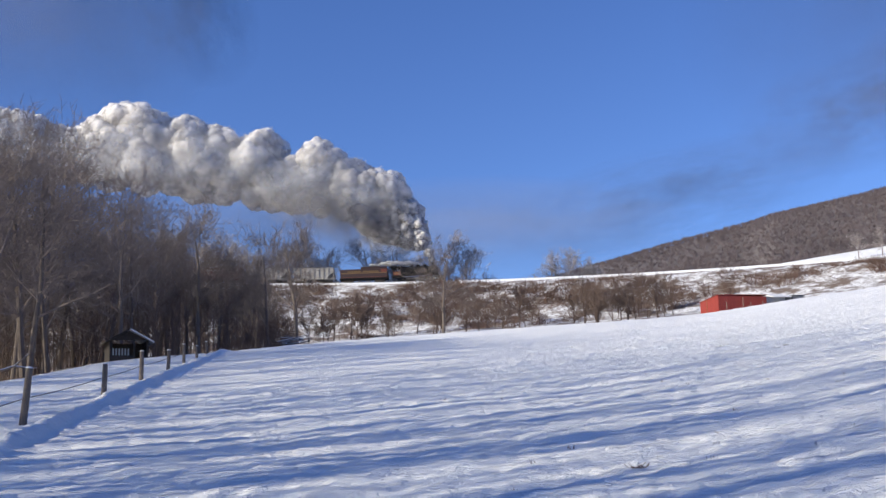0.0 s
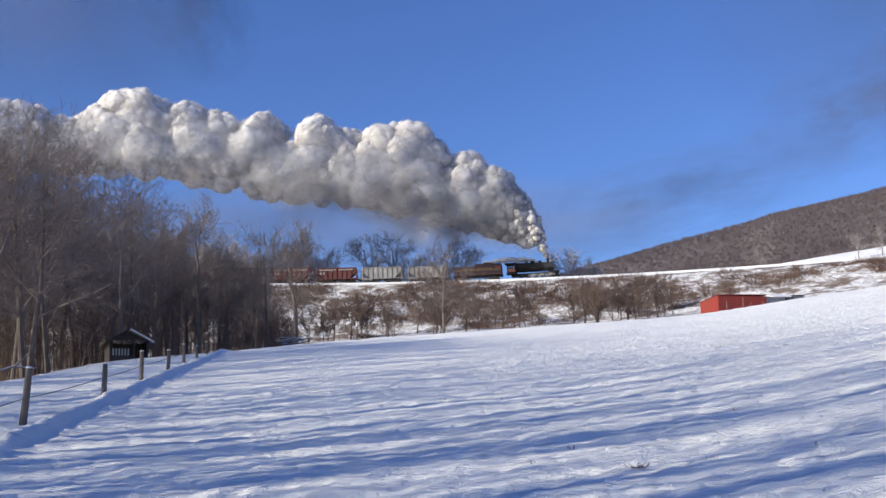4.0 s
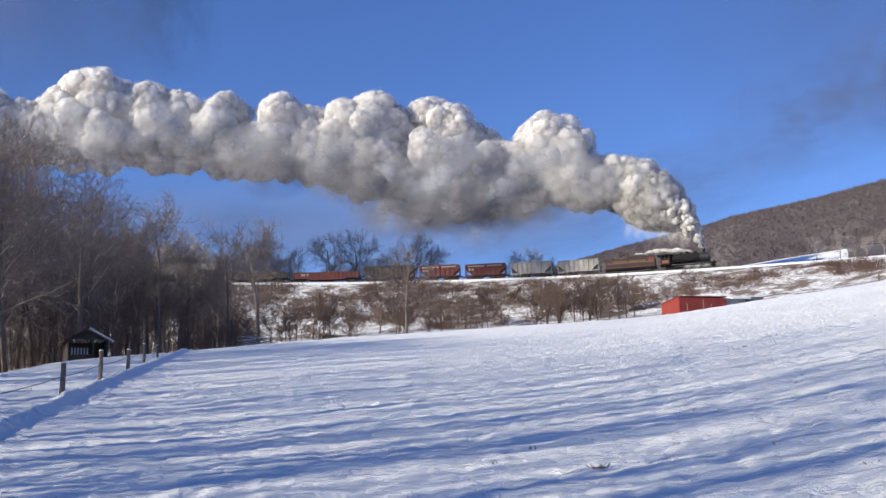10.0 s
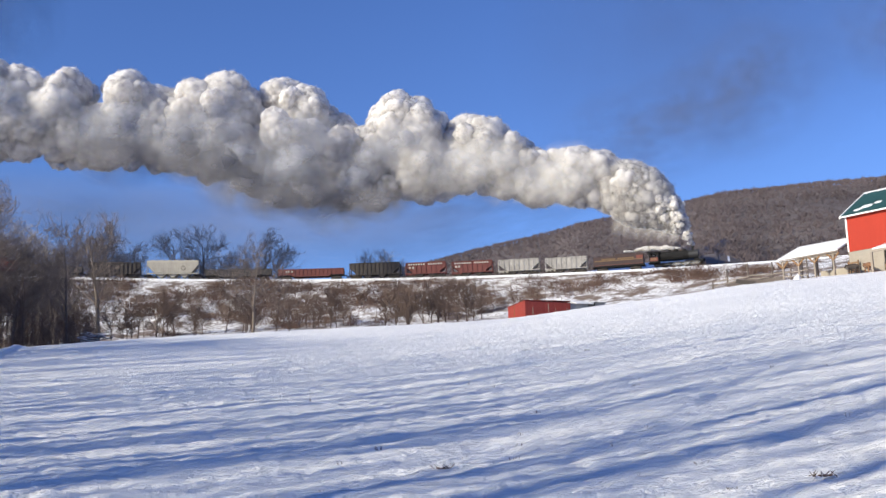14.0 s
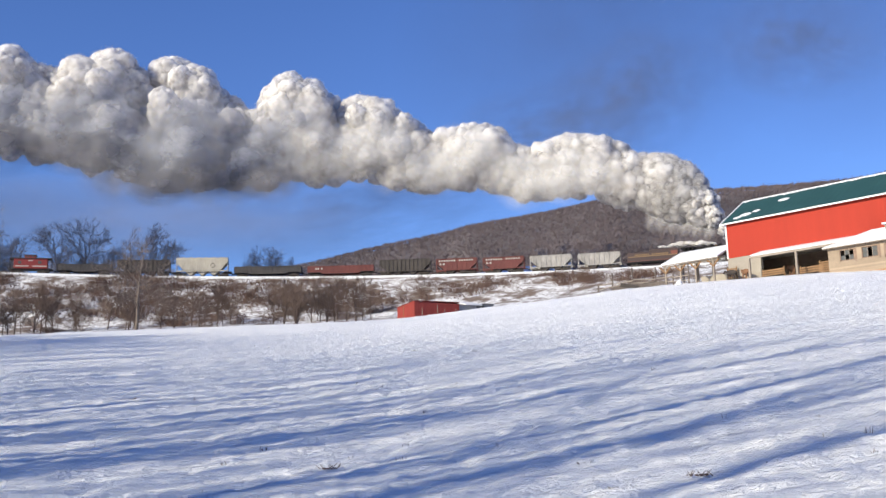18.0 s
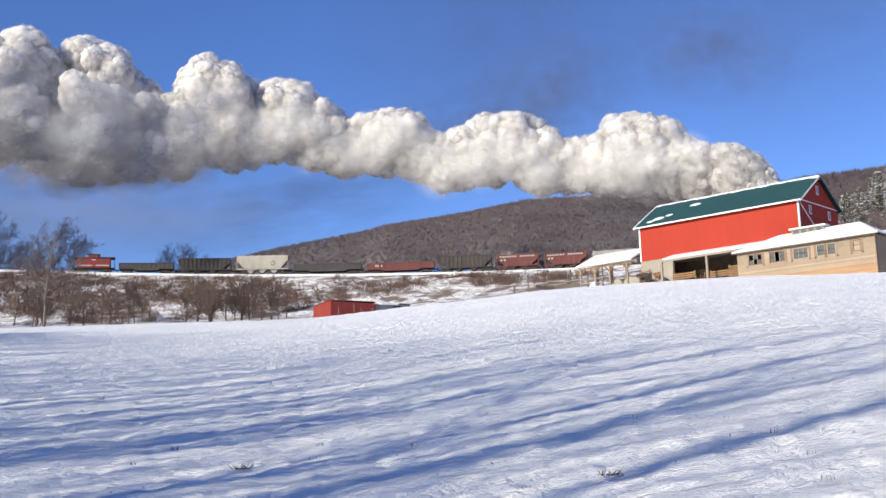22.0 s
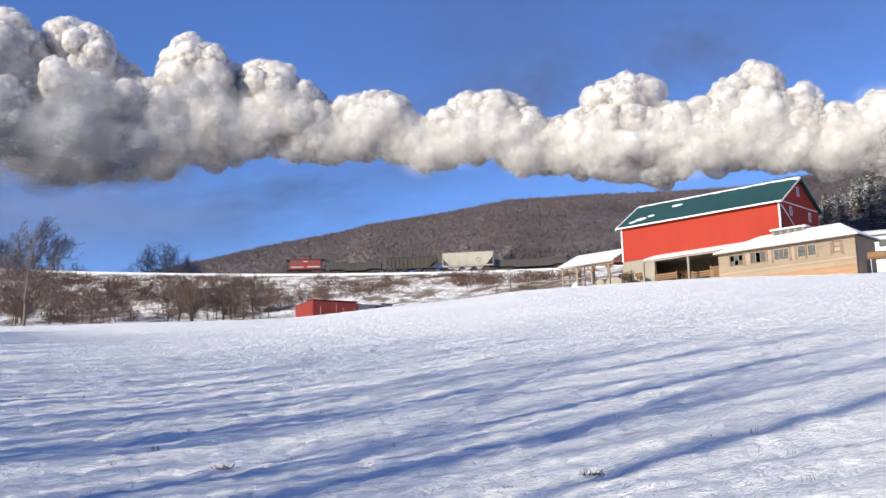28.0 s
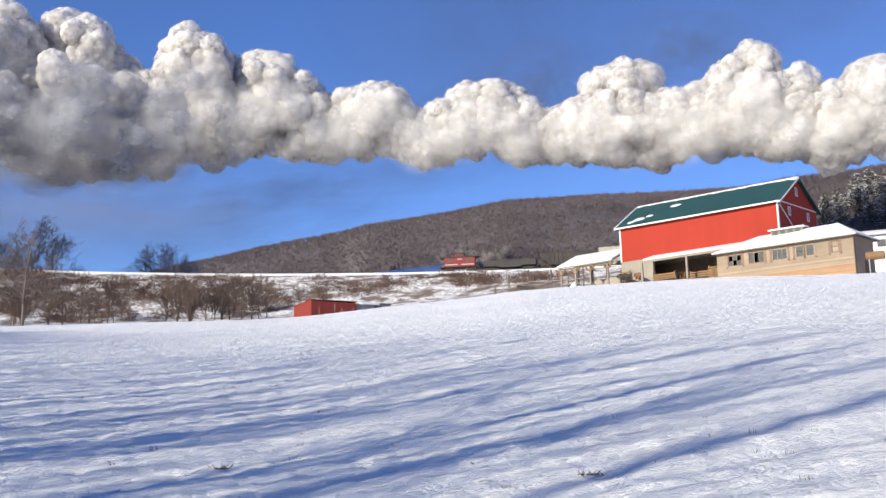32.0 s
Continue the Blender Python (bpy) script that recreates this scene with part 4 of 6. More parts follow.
def milking_parlour():
    b = thing("milking_parlour", "long low tan block farm building with snowy hip roof", "farm building")
    b.matrix_world = BARN_M
    x0, x1, y0, y1, ev, top = -7.8, -0.1, -12.3, 5.2, 0.75, 3.0
    base = -5.0
    wins = [(1.8, 3.7), (-1.2, 0.9), (-4.2, -2.2), (-6.3, -5.2), (-7.6, -6.5), (-10.6, -9.6)]
    zs, zt = -1.05, 0.35
    # front wall with real openings
    ys = sorted([y0, y1] + [v for w in wins for v in w])
    rows = [(x0, x0 + 0.25, y0, y1, base, zs), (x0, x0 + 0.25, y0, y1, zt, ev)]
    for a, c in zip(ys, ys[1:]):
        if (a, c) not in wins:
            rows.append((x0, x0 + 0.25, a, c, zs, zt))
    for r in rows:
        part("front_wall", boxes(r), BLOCK, b)
    for k in range(17):
        z = zs - 0.02 - 0.22 * (k + 1)
        part("block_course", boxes((x0 - 0.012 - 0.006 * (k % 2), x0 - 0.001, y0 + 0.05, y1 - 0.05, z, z + 0.2)), BLOCK_LOW if k > 6 else BLOCK, b)
    part("end_wall", boxes((x0 + 0.25, -1.6, y0, y0 + 0.25, base, ev)), BLOCK, b)
    part("end_wall", boxes((x0 + 0.25, x1, y1 - 0.25, y1, base, ev)), BLOCK, b)
    part("back_wall", boxes((-1.85, -1.6, y0 + 0.25, -0.2, base, ev)), BLOCK, b)
    part("floor", boxes((x0 + 0.25, x1, y0 + 0.25, y1 - 0.25, -3.2, -3.0)), DARK, b)
    part("inner_partition", boxes((-4.0, -3.8, y0 + 0.3, y1 - 0.3, -3, ev)), DARK, b)
    for (a, c), state in zip(wins, ("open", "broken", "whole", "whole", "whole", "board")):
        wn = part("window", boxes((x0 + 0.02, x0 + 0.14, a, a + 0.12, zs, zt), (x0 + 0.02, x0 + 0.14, c - 0.12, c, zs, zt), (x0 + 0.02, x0 + 0.14, a, c, zs, zs + 0.1), (x0 + 0.02, x0 + 0.14, a, c, zt - 0.1, zt)), FRAME_RED if state != "whole" else GREY_WOOD, b)
        cells = 3 if c - a > 1.3 else 1
        for k in range(cells):
            for j in range(2):
                if state == "open" and (k + j) % 2:
                    continue
                if state == "broken" and k == 1:
                    continue
                ya, yc = a + 0.12 + (c - a - 0.24) * k / cells, a + 0.12 + (c - a - 0.24) * (k + 1) / cells
                za, zc = zs + 0.1 + (zt - zs - 0.2) * j / 2, zs + 0.1 + (zt - zs - 0.2) * (j + 1) / 2
                part("pane", boxes((x0 + 0.06, x0 + 0.08, ya + 0.03, yc - 0.03, za + 0.03, zc - 0.03)), GLASS_DARK if state != "board" else BLOCK, wn)
        for k in range(1, cells):
            ya = a + 0.12 + (c - a - 0.24) * k / cells
            part("mullion", boxes((x0 + 0.03, x0 + 0.12, ya - 0.035, ya + 0.035, zs + 0.1, zt - 0.1)), GREY_WOOD, wn)
        for yy in (a - 0.3, c + 0.02):
            part("pier", boxes((x0 - 0.012, x0 - 0.002, yy, yy + 0.28, zs - 0.25, zt)), FRAME_RED if rnd_farm.random() < 0.5 else BLOCK, b)
    part("corner_pier", boxes((x0 - 0.03, x0 + 0.5, y0 - 0.03, y0 + 0.03, base, ev)), FRAME_RED, b)
    # hip roof under a thick sheet of snow
    ov = 0.6
    A, B, C, D = (x0 - ov, y0 - ov, ev), (x0 - ov, y1 + 0.4, ev), (-0.05, y1 + 0.4, ev + 0.5), (-1.0, y0 - ov, ev)
    R1, R2 = (-3.2, 1.5, top), (-3.9, -9.2, top)
    for name, lift, mat in (("roof", 0.0, GREY_WOOD), ("roof_snow", 0.12, ROOF_SNOW)):
        bm = bmesh.new()
        vs = [bm.verts.new((x, y, z + lift)) for x, y, z in (A, B, C, R1, R2, D, (-1.0, -0.15, ev), (-3.2, -0.15, top))]
        lows = [bm.verts.new((v.co.x, v.co.y, v.co.z - 0.11)) for v in vs]
        for f in ((0, 4, 3, 1), (1, 3, 2), (0, 5, 4), (5, 6, 7, 4)):
            bm.faces.new([vs[i] for i in f])
            bm.faces.new([lows[i] for i in f][::-1])
        for i, j in ((0, 1), (5, 0), (1, 2), (6, 5)):
            bm.faces.new((vs[i], vs[j], lows[j], lows[i]))
        bmesh.ops.recalc_face_normals(bm, faces=bm.faces)
        part(name, bm, mat, b)
    # long roof vent with its own snowy lid
    part("roof_vent", boxes((-4.1, -2.9, -4.8, -0.6, 2.2, 3.3)), GREY_WOOD, b)
    part("vent_lid", boxes((-4.4, -2.6, -5.1, -0.3, 3.3, 3.52), bevel=0.08), ROOF_SNOW, b)
    for k in range(4):
        y = -4.5 + k * 0.98
        part("vent_louvre", boxes((-4.13, -4.105, y, y + 0.7, 2.8, 3.2)), GLASS_DARK, b)
    part("door", boxes((-4.8, -3.7, y0 - 0.05, y0 - 0.01, -4.4, -2.0)), DARK, b)
    return b


def open_shed():
    b = thing("open_shed", "open-sided timber shed with snowy roof and orange braces", "shed")
    b.matrix_world = BARN_M
    bm = bmesh.new()
    prism(bm, [(-1.6, 3.1), (3.6, 5.4), (3.6, 5.55), (-1.6, 3.25)], "y", BL + 0.6, BL + 10.2)
    part("roof", bm, GREY_WOOD, b)
    bm = bmesh.new()
    prism(bm, [(-1.7, 3.26), (3.6, 5.56), (3.6, 5.74), (-1.7, 3.46)], "y", BL + 0.55, BL + 10.3)
    part("roof_snow", bm, ROOF_SNOW, b)
    for y in (BL + 1.6, BL + 4.6, BL + 7.2, BL + 9.8):
        for x in (-1.2, 3.2):
            p = BARN_M @ Vector((x, y, 0))
            part("post", boxes((x - 0.12, x + 0.12, y - 0.12, y + 0.12, gz(p.x, p.y) - BARN_Z - 0.4, 3.15 + (x + 1.2) * 0.44)), GREY_WOOD, b)
        for s in (-1, 1):
            bm = bmesh.new()
            tube(bm, (-1.25, y, 2.1), (-1.25, y + s * 0.95, 3.05), 0.13, 0.13, 6)
            part("brace", bm, ORANGE_WOOD, b, "fresh orange timber brace")
    part("low_wall", boxes((1.8, 2.1, BL + 0.3, BL + 5.8, -2.2, 1.3)), STONE, b, "pale concrete wall")
    part("beam", boxes((-1.3, -1.1, BL + 0.7, BL + 10.1, 2.85, 3.1)), GREY_WOOD, b)
    return b


rnd_farm = random.Random(8)
barn()
milking_parlour()
open_shed()


def rail_stack():
    """Loose orange-brown planks and gates in the cattle bay."""
    for y, z, n in ((23.4, 0.0, 5), (8.6, 0.2, 5), (6.3, 0.2, 6), (11.4, 0.2, 3), (17.0, 0.1, 3)):
        g = thing("wooden_gate", "orange-brown plank gate in the barn's open bay", "gate", "gates in the cattle bay")
        g.matrix_world = BARN_M
        p = BARN_M @ Vector((-0.6, y, 0))
        base = gz(p.x, p.y) - BARN_Z
        w = 0.8 if y > 20 else 1.7
        for k in range(n):
            part("plank", boxes((-0.65, -0.55, y - w, y + w, base + 0.2 + k * 0.3, base + 0.4 + k * 0.3)), ORANGE_WOOD, g)
        for yy in (y - w + 0.1, y + w - 0.1):
            part("upright", boxes((-0.54, -0.42, yy - 0.08, yy + 0.08, base - 0.1, base + 0.3 * n + 0.3)), ORANGE_WOOD, g)


rail_stack()


def cow(x, y, turn, mat, label):
    c = thing("cow", label, "cow", "cattle in the barn bay")
    p = BARN_M @ Vector((x, y, 0))
    c.matrix_world = pose(p.x, p.y, gz(p.x, p.y), 0, 0, turn)
    bm = bmesh.new()
    bmesh.ops.create_icosphere(bm, subdivisions=3, radius=1)
    for v in bm.verts:
        v.co = Vector((v.co.x * 0.95, v.co.y * 0.36 * (1 - 0.15 * abs(v.co.x)), 1.0 + v.co.z * 0.38 + 0.05 * v.co.x))
    part("torso", bm, mat, c, smooth=True)
    bm = bmesh.new()
    tube(bm, (0.75, 0, 1.15), (1.25, 0, 1.3), 0.24, 0.17, 10)
    tube(bm, (1.2, 0, 1.35), (1.62, 0, 1.08), 0.17, 0.1, 10)
    for s in (-1, 1):
        tube(bm, (1.22, s * 0.12, 1.42), (1.18, s * 0.32, 1.42), 0.05, 0.02, 6)
    part("head", bm, mat, c)
    for dx in (-0.65, 0.6):
        for s in (-0.2, 0.2):
            bm = bmesh.new()
            tube(bm, (dx, s, 0.85), (dx + 0.02, s, 0.0), 0.11, 0.07, 8)
            part("leg", bm, mat, c)
    bm = bmesh.new()
    tube(bm, (-0.93, 0, 1.15), (-1.02, 0, 0.5), 0.035, 0.05, 6)
    part("tail", bm, mat, c)


cow(-1.6, 20.6, 75, COW, "brown cow standing in the barn's open bay")
cow(-1.9, 22.6, 100, COW_DARK, "dark brown cow standing by the barn wall")
cow(1.5, 15.2, 80, COW, "brown cow standing in the barn's open bay")


def field_shed():
    """Red tin shed and grey tin shed behind the brow of the field."""
    a = polar(19.22, 160)
    zt = 20.7
    base = min(gz(a.x, a.y), 16.4) - 0.4
    e = Vector((163.6 * math.sin(radians(21.6)), 163.6 * math.cos(radians(21.6)), 0)) - Vector((a.x, a.y, 0))
    turn = math.degrees(math.atan2(e.y, e.x))
    L, W, H = e.length, 5.8, zt - base
    s = thing("red_shed", "low red tin farm shed sunk behind the snowy brow", "shed")
    s.matrix_world = pose(a.x, a.y, base, 0, 0, turn)
    n = 14
    for k in range(n):
        part("wall_sheet", boxes((k * L / n, (k + 1) * L / n - 0.015, 0.0, 0.05, 0, H - 0.03 * (k % 2) - 0.6 * (k / n) * 0.4)), SHED_RED, s)
    for k in range(7):
        h = H - 0.35 + 0.35 * (1 - k / 6)
        part("wall_sheet", boxes((-0.05, 0.0, 0.05 + k * W / 7, 0.05 + (k + 1) * W / 7 - 0.015, 0, h)), SHED_RED, s)
    part("back_wall", boxes((0, L, W, W + 0.05, 0, H - 0.35)), SHED_RED, s)
    part("far_wall", boxes((L - 0.05, L, 0.05, W, 0, H - 0.35)), SHED_RED, s)
    bm = bmesh.new()
    prism(bm, [(-0.12, H + 0.02), (W + 0.15, H - 0.33), (W + 0.15, H - 0.28), (-0.12, H + 0.07)], "x", -0.15, L + 0.1)
    part("roof", bm, SHED_RED, s)
    part("pipe", boxes((-0.09, -0.05, W * 0.62, W * 0.62 + 0.08, 0, H - 0.1)), ORANGE_WOOD, s)
    g = thing("tin_shed", "weathered grey tin lean-to shed with snow on its roof", "shed")
    g.matrix_world = pose(a.x, a.y, base, 0, 0, turn) @ pose(L + 0.12, 0.2, 0)
    for k in range(5):
        part("wall_sheet", boxes((k * 0.6, k * 0.6 + 0.585, 0, 0.05, 0, H - 0.3)), GREY_TIN, g)
    for k in range(2, 5):
        part("wall_sheet", boxes((3.0 + k * 0.6, 3.585 + k * 0.6, -0.1, -0.05, 0, H - 0.1 - 0.03 * (k % 2))), GREY_TIN, g)
    part("end_wall", boxes((5.95, 6.0, -0.05, 4.0, 0, H - 0.1)), GREY_TIN, g)
    part("back_wall", boxes((0, 5.95, 4.0, 4.05, 0, H - 0.1)), GREY_TIN, g)
    part("side_wall", boxes((3.9, 3.95, 0.05, 4.0, 0, H - 0.1)), GREY_TIN, g)
    bm = bmesh.new()
    prism(bm, [(-0.35, H - 0.36), (2.8, H + 0.44), (2.8, H + 0.56), (-0.35, H - 0.2)], "x", 0.9, 3.9)
    part("snowy_roof", bm, ROOF_SNOW, g, "snow-covered roof slope")
    part("flat_roof", boxes((3.95, 6.2, -0.3, 4.1, H - 0.07, H + 0.02)), GREY_TIN, g)
    for x in (0.4, 3.0, 4.2, 6.1, 8.0, 9.2):
        f = thing("fence_stake", "thin weathered fence stake in the snow", "fence post", "stakes along the shed")
        p = pose(a.x, a.y, base, 0, 0, turn) @ Vector((x, -1.6, 0))
        f.location = (p.x, p.y, gz(p.x, p.y))
        part("stake", boxes((-0.035, 0.035, -0.035, 0.035, -0.2, zt - 1.4 + 0.9 * rnd_farm.random() - gz(p.x, p.y))), GREY_WOOD, f)


field_shed()


def hay_shack():
    p = polar(-11.45, 95)
    s = thing("wooden_shack", "small dark open-fronted wooden shack with a snowy roof", "shack")
    s.matrix_world = pose(p.x, p.y, p.z - 0.1, 0, 0, 20)
    part("side_wall", boxes((-1.6, -1.5, 0, 3.2, 0, 1.75)), SHACK_WOOD, s)
    part("side_wall", boxes((1.5, 1.6, 0, 3.2, 0, 1.75)), SHACK_WOOD, s)
    part("back_wall", boxes((-1.5, 1.5, 3.1, 3.2, 0, 1.75)), DARK, s)
    part("post", boxes((-1.6, -1.42, -0.05, 0.05, 0, 1.75)), SHACK_WOOD, s)
    part("post", boxes((1.42, 1.6, -0.05, 0.05, 0, 1.75)), SHACK_WOOD, s)
    part("post", boxes((0.35, 0.5, -0.05, 0.05, 0, 1.75)), SHACK_WOOD, s)
    part("lower_board", boxes((-1.4, 0.35, -0.03, 0.03, 0, 0.45)), SHACK_WOOD, s)
    bm = bmesh.new()
    prism(bm, [(-1.5, 1.75), (1.5, 1.75), (0, 2.55)], "y", 0.0, 0.08)
    part("gable", bm, SHACK_WOOD, s)
    for sgn in (-1, 1):
        bm = bmesh.new()
        prism(bm, [(sgn * 2.0, 1.5), (0, 2.6), (0, 2.72), (sgn * 2.0, 1.62)], "y", -0.5, 3.6)
        part("roof_slope", bm, ROOF_SNOW if sgn > 0 else SHACK_WOOD, s, "snowy roof slope" if sgn > 0 else "")
    h = thing("hay_feeder", "pale slatted hay rack inside the shack", "feeder")
    h.matrix_world = pose(p.x, p.y, p.z - 0.1, 0, 0, 20) @ pose(-0.5, 1.2, 0)
    for k in range(6):
        part("slat", boxes((-0.7 + k * 0.25, -0.58 + k * 0.25, -0.05, 0.0, 0.5, 1.15)), WHITE_TRIM, h)
    part("rail", boxes((-0.75, 0.85, 0.0, 0.06, 0.3, 0.5)), SHACK_WOOD, h)


hay_shack()


def fences():
    rng = random.Random(5)
    for k, (az, d, h, lean) in enumerate(((-16.39, 28, 1.35, 4.5), (-12.65, 37, 1.05, 2), (-10.85, 46, 1.2, 1), (-9.52, 55, 1.0, 2), (-8.74, 64, 1.1, 0), (-8.09, 73, 0.8, 0), (-7.6, 81, 0.9, -2))):
        p = polar(az, d)
        f = thing("fence_post", "weathered round wooden fence post with snow cap", "fence post", "posts of the field fence")
        f.matrix_world = pose(p.x, p.y, p.z, 0, lean, 0)
        bm = bmesh.new()
        tube(bm, (0, 0, -0.3), (0.01, 0, h * 0.5), 0.095, 0.085, 10, caps=False)
        tube(bm, (0.01, 0, h * 0.5), (0, 0.01, h), 0.085, 0.08, 10)
        part("post", bm, POST_WOOD, f)
        bm = bmesh.new()
        bmesh.ops.create_icosphere(bm, subdivisions=2, radius=0.1)
        for v in bm.verts:
            v.co = Vector((v.co.x, v.co.y, h + max(0, v.co.z) * 0.45))
        part("snow_cap", bm, ROOF_SNOW, f, "cap of snow")
    # one sagging strand of wire from post to post, and a limb fallen from the wood
    wire = thing("fence_wire", "single sagging strand of rusty fence wire", "wire")
    spans = [(-21.0, 23.0), (-16.39, 28), (-12.65, 37), (-10.85, 46), (-9.52, 55), (-8.74, 64), (-8.09, 73), (-7.6, 81)]
    for (a0, d0), (a1, d1) in zip(spans, spans[1:]):
        p, q = polar(a0, d0, 0.62), polar(a1, d1, 0.62)
        verts = []
        for k in range(7):
            c = p.lerp(q, k / 6) - Vector((0, 0, 0.64 * k / 6 * (1 - k / 6) * 0.25))
            verts += [tuple(c + Vector((0.012 * math.cos(w), 0, 0.012 * math.sin(w)))) for w in (0.0, 1.57, 3.14, 4.71)]
        mesh_part("strand", verts, [(4 * k + j, 4 * k + (j + 1) % 4, 4 * k + 4 + (j + 1) % 4, 4 * k + 4 + j) for k in range(6) for j in range(4)], POST_WOOD, wire)
    limb = thing("fallen_branch", "pale snow-dusted branch fallen from the wood", "branch")
    c = polar(-17.6, 48)
    limb.matrix_world = pose(c.x, c.y, c.z - 0.35, 0, 0, 15)
    bm = bmesh.new()
    pts = [Vector((-2.6, 0, -0.1)), Vector((-1.5, 0.1, 0.45)), Vector((-0.3, 0.0, 0.75)), Vector((0.6, -0.1, 1.05)), Vector((1.2, -0.1, 1.6))]
    for k in range(4):
        tube(bm, pts[k], pts[k + 1], 0.11 - 0.022 * k, 0.09 - 0.022 * k, 7)
    tube(bm, pts[2], Vector((-0.2, 0.3, 1.5)), 0.05, 0.02, 6)
    tube(bm, pts[3], Vector((1.5, 0.3, 1.0)), 0.04, 0.015, 6)
    part("limb", bm, BARK_PALE, limb)
    # corral by the open shed
    last = None
    for az, d, h in ((29.0, 152, 1.3), (29.75, 152, 2.6), (30.8, 151, 2.9), (32.0, 151, 2.7), (32.9, 150, 1.6), (33.7, 149, 2.9)):
        p = polar(az, d)
        f = thing("corral_post", "tall weathered wooden corral post", "fence post", "posts of the corral")
        f.location = p
        bm = bmesh.new()
        tube(bm, (0, 0, -0.4), (0.02, 0, h), 0.13, 0.1, 8)
        part("post", bm, POST_WOOD, f)
        if last is not None:
            for z in (0.55, 1.05):
                r = thing("corral_rail", "weathered corral rail dusted with snow", "fence rail", "rails of the corral")
                bm = bmesh.new()
                tube(bm, last + Vector((0, -0.15, z + rng.uniform(-0.15, 0.15))), p + Vector((0, -0.15, z + rng.uniform(-0.15, 0.15))), 0.08, 0.08, 6)
                part("rail", bm, GREY_WOOD, r)
        last = p


fences()


def farmyard():
    """Beyond the parlour's end: a fuel tank on legs, a white outbuilding and odds and ends."""
    p = polar(48.3, 134)
    tk = thing("fuel_tank", "rusty orange fuel tank on legs beside the farm building", "tank")
    tk.matrix_world = pose(p.x, p.y, p.z, 0, 0, -48)
    bm = bmesh.new()
    tube(bm, (-0.95, 0, 2.05), (0.95, 0, 2.05), 0.5, 0.5, 20)
    for sx in (-1, 1):
        tube(bm, (sx * 0.95, 0, 2.05), (sx * 1.08, 0, 2.05), 0.5, 0.34, 20)
    part("drum", bm, ORANGE_WOOD, tk)
    for x in (-0.7, 0.7):
        part("saddle", boxes((x - 0.08, x + 0.08, -0.45, 0.45, 1.45, 1.62)), GREY_TIN, tk)
        for y in (-0.4, 0.4):
            part("leg", boxes((x - 0.05, x + 0.05, y - 0.05, y + 0.05, -0.3, 1.45)), GREY_TIN, tk)
    bm = bmesh.new()
    tube(bm, (0.2, 0, 2.5), (0.2, 0, 2.72), 0.09, 0.09, 10)
    part("filler_cap", bm, GREY_TIN, tk)
    q = polar(49.4, 158)
    wb = thing("white_outbuilding", "small white outbuilding with a snowy roof", "outbuilding")
    wb.matrix_world = pose(q.x, q.y, q.z - 0.3, 0, 0, -49)
    up = 0.1612 * 158 - q.z
    part("wall", boxes((-5, 5, -3, 3, 0, up)), WHITE_TRIM, wb)
    bm = bmesh.new()
    prism(bm, [(-3.4, up), (0, up + 0.9), (3.4, up), (3.4, up + 0.12), (0, up + 1.02), (-3.4, up + 0.12)], "x", -5.3, 5.3)
    part("roof", bm, GREY_TIN, wb)
    bm = bmesh.new()
    prism(bm, [(-3.45, up + 0.13), (0, up + 1.03), (0, up + 1.2), (-3.45, up + 0.3)], "x", -5.35, 5.35)
    part("roof_snow", bm, ROOF_SNOW, wb)
    part("window", boxes((-2.6, -1.5, -3.04, -3.0, up - 1.6, up - 0.6)), GLASS_DARK, wb)
    # planks and a snowy heap in the corral
    rng = random.Random(15)
    for k in range(5):
        az, d = 30.2 + 0.45 * k, 149.5 + rng.uniform(-1, 1)
        pl = thing("loose_plank", "weathered brown plank leaning in the corral", "plank", "planks in the corral")
        c = polar(az, d)
        pl.matrix_world = pose(c.x, c.y, c.z + 0.35, 0, rng.uniform(-12, 12), -az + rng.uniform(-8, 8))
        part("plank", boxes((-1.3, 1.3, -0.05, 0.05, -0.3, 0.25)), SHACK_WOOD if k % 2 else POST_WOOD, pl)
    for az, d, r in ((33.2, 149.5, 0.35),):
        c = polar(az, d)
        hp = thing("snow_heap", "lumpy heap of shovelled snow by the corral", "snow heap", "snow heaps")
        hp.location = c
        bm = bmesh.new()
        bmesh.ops.create_icosphere(bm, subdivisions=3, radius=1)
        for v in bm.verts:
            f = 1 + 0.3 * noise.noise(v.co * 1.8 + Vector((az, 0, 0)))
            v.co = Vector((v.co.x * r * 1.5 * f, v.co.y * r * f, v.co.z * 0.75 * f - 0.15))
        part("snow", bm, ROOF_SNOW, hp, smooth=True)
    # brush pile below the brow of the field
    c = polar(-3.1, 112)
    bp = tagged(new("brush_pile"), "dark pile of cut branches half under snow", "brush pile")
    bp.location = (c.x, c.y, c.z)
    up = 0.1005 * 112 - c.z
    for _ in range(46):
        bm = bmesh.new()
        x, y, zz = rng.gauss(0, 0.8), rng.gauss(0, 0.6), rng.uniform(-0.3, max(0.5, up + 0.7))
        a = rng.uniform(0, 3.14)
        tube(bm, (x - math.cos(a), y - math.sin(a), zz - rng.uniform(0, 0.5)), (x + math.cos(a), y + math.sin(a), zz + rng.uniform(-0.2, 0.3)), 0.07, 0.04, 5)
        part("branch", bm, BARK, bp)


farmyard()


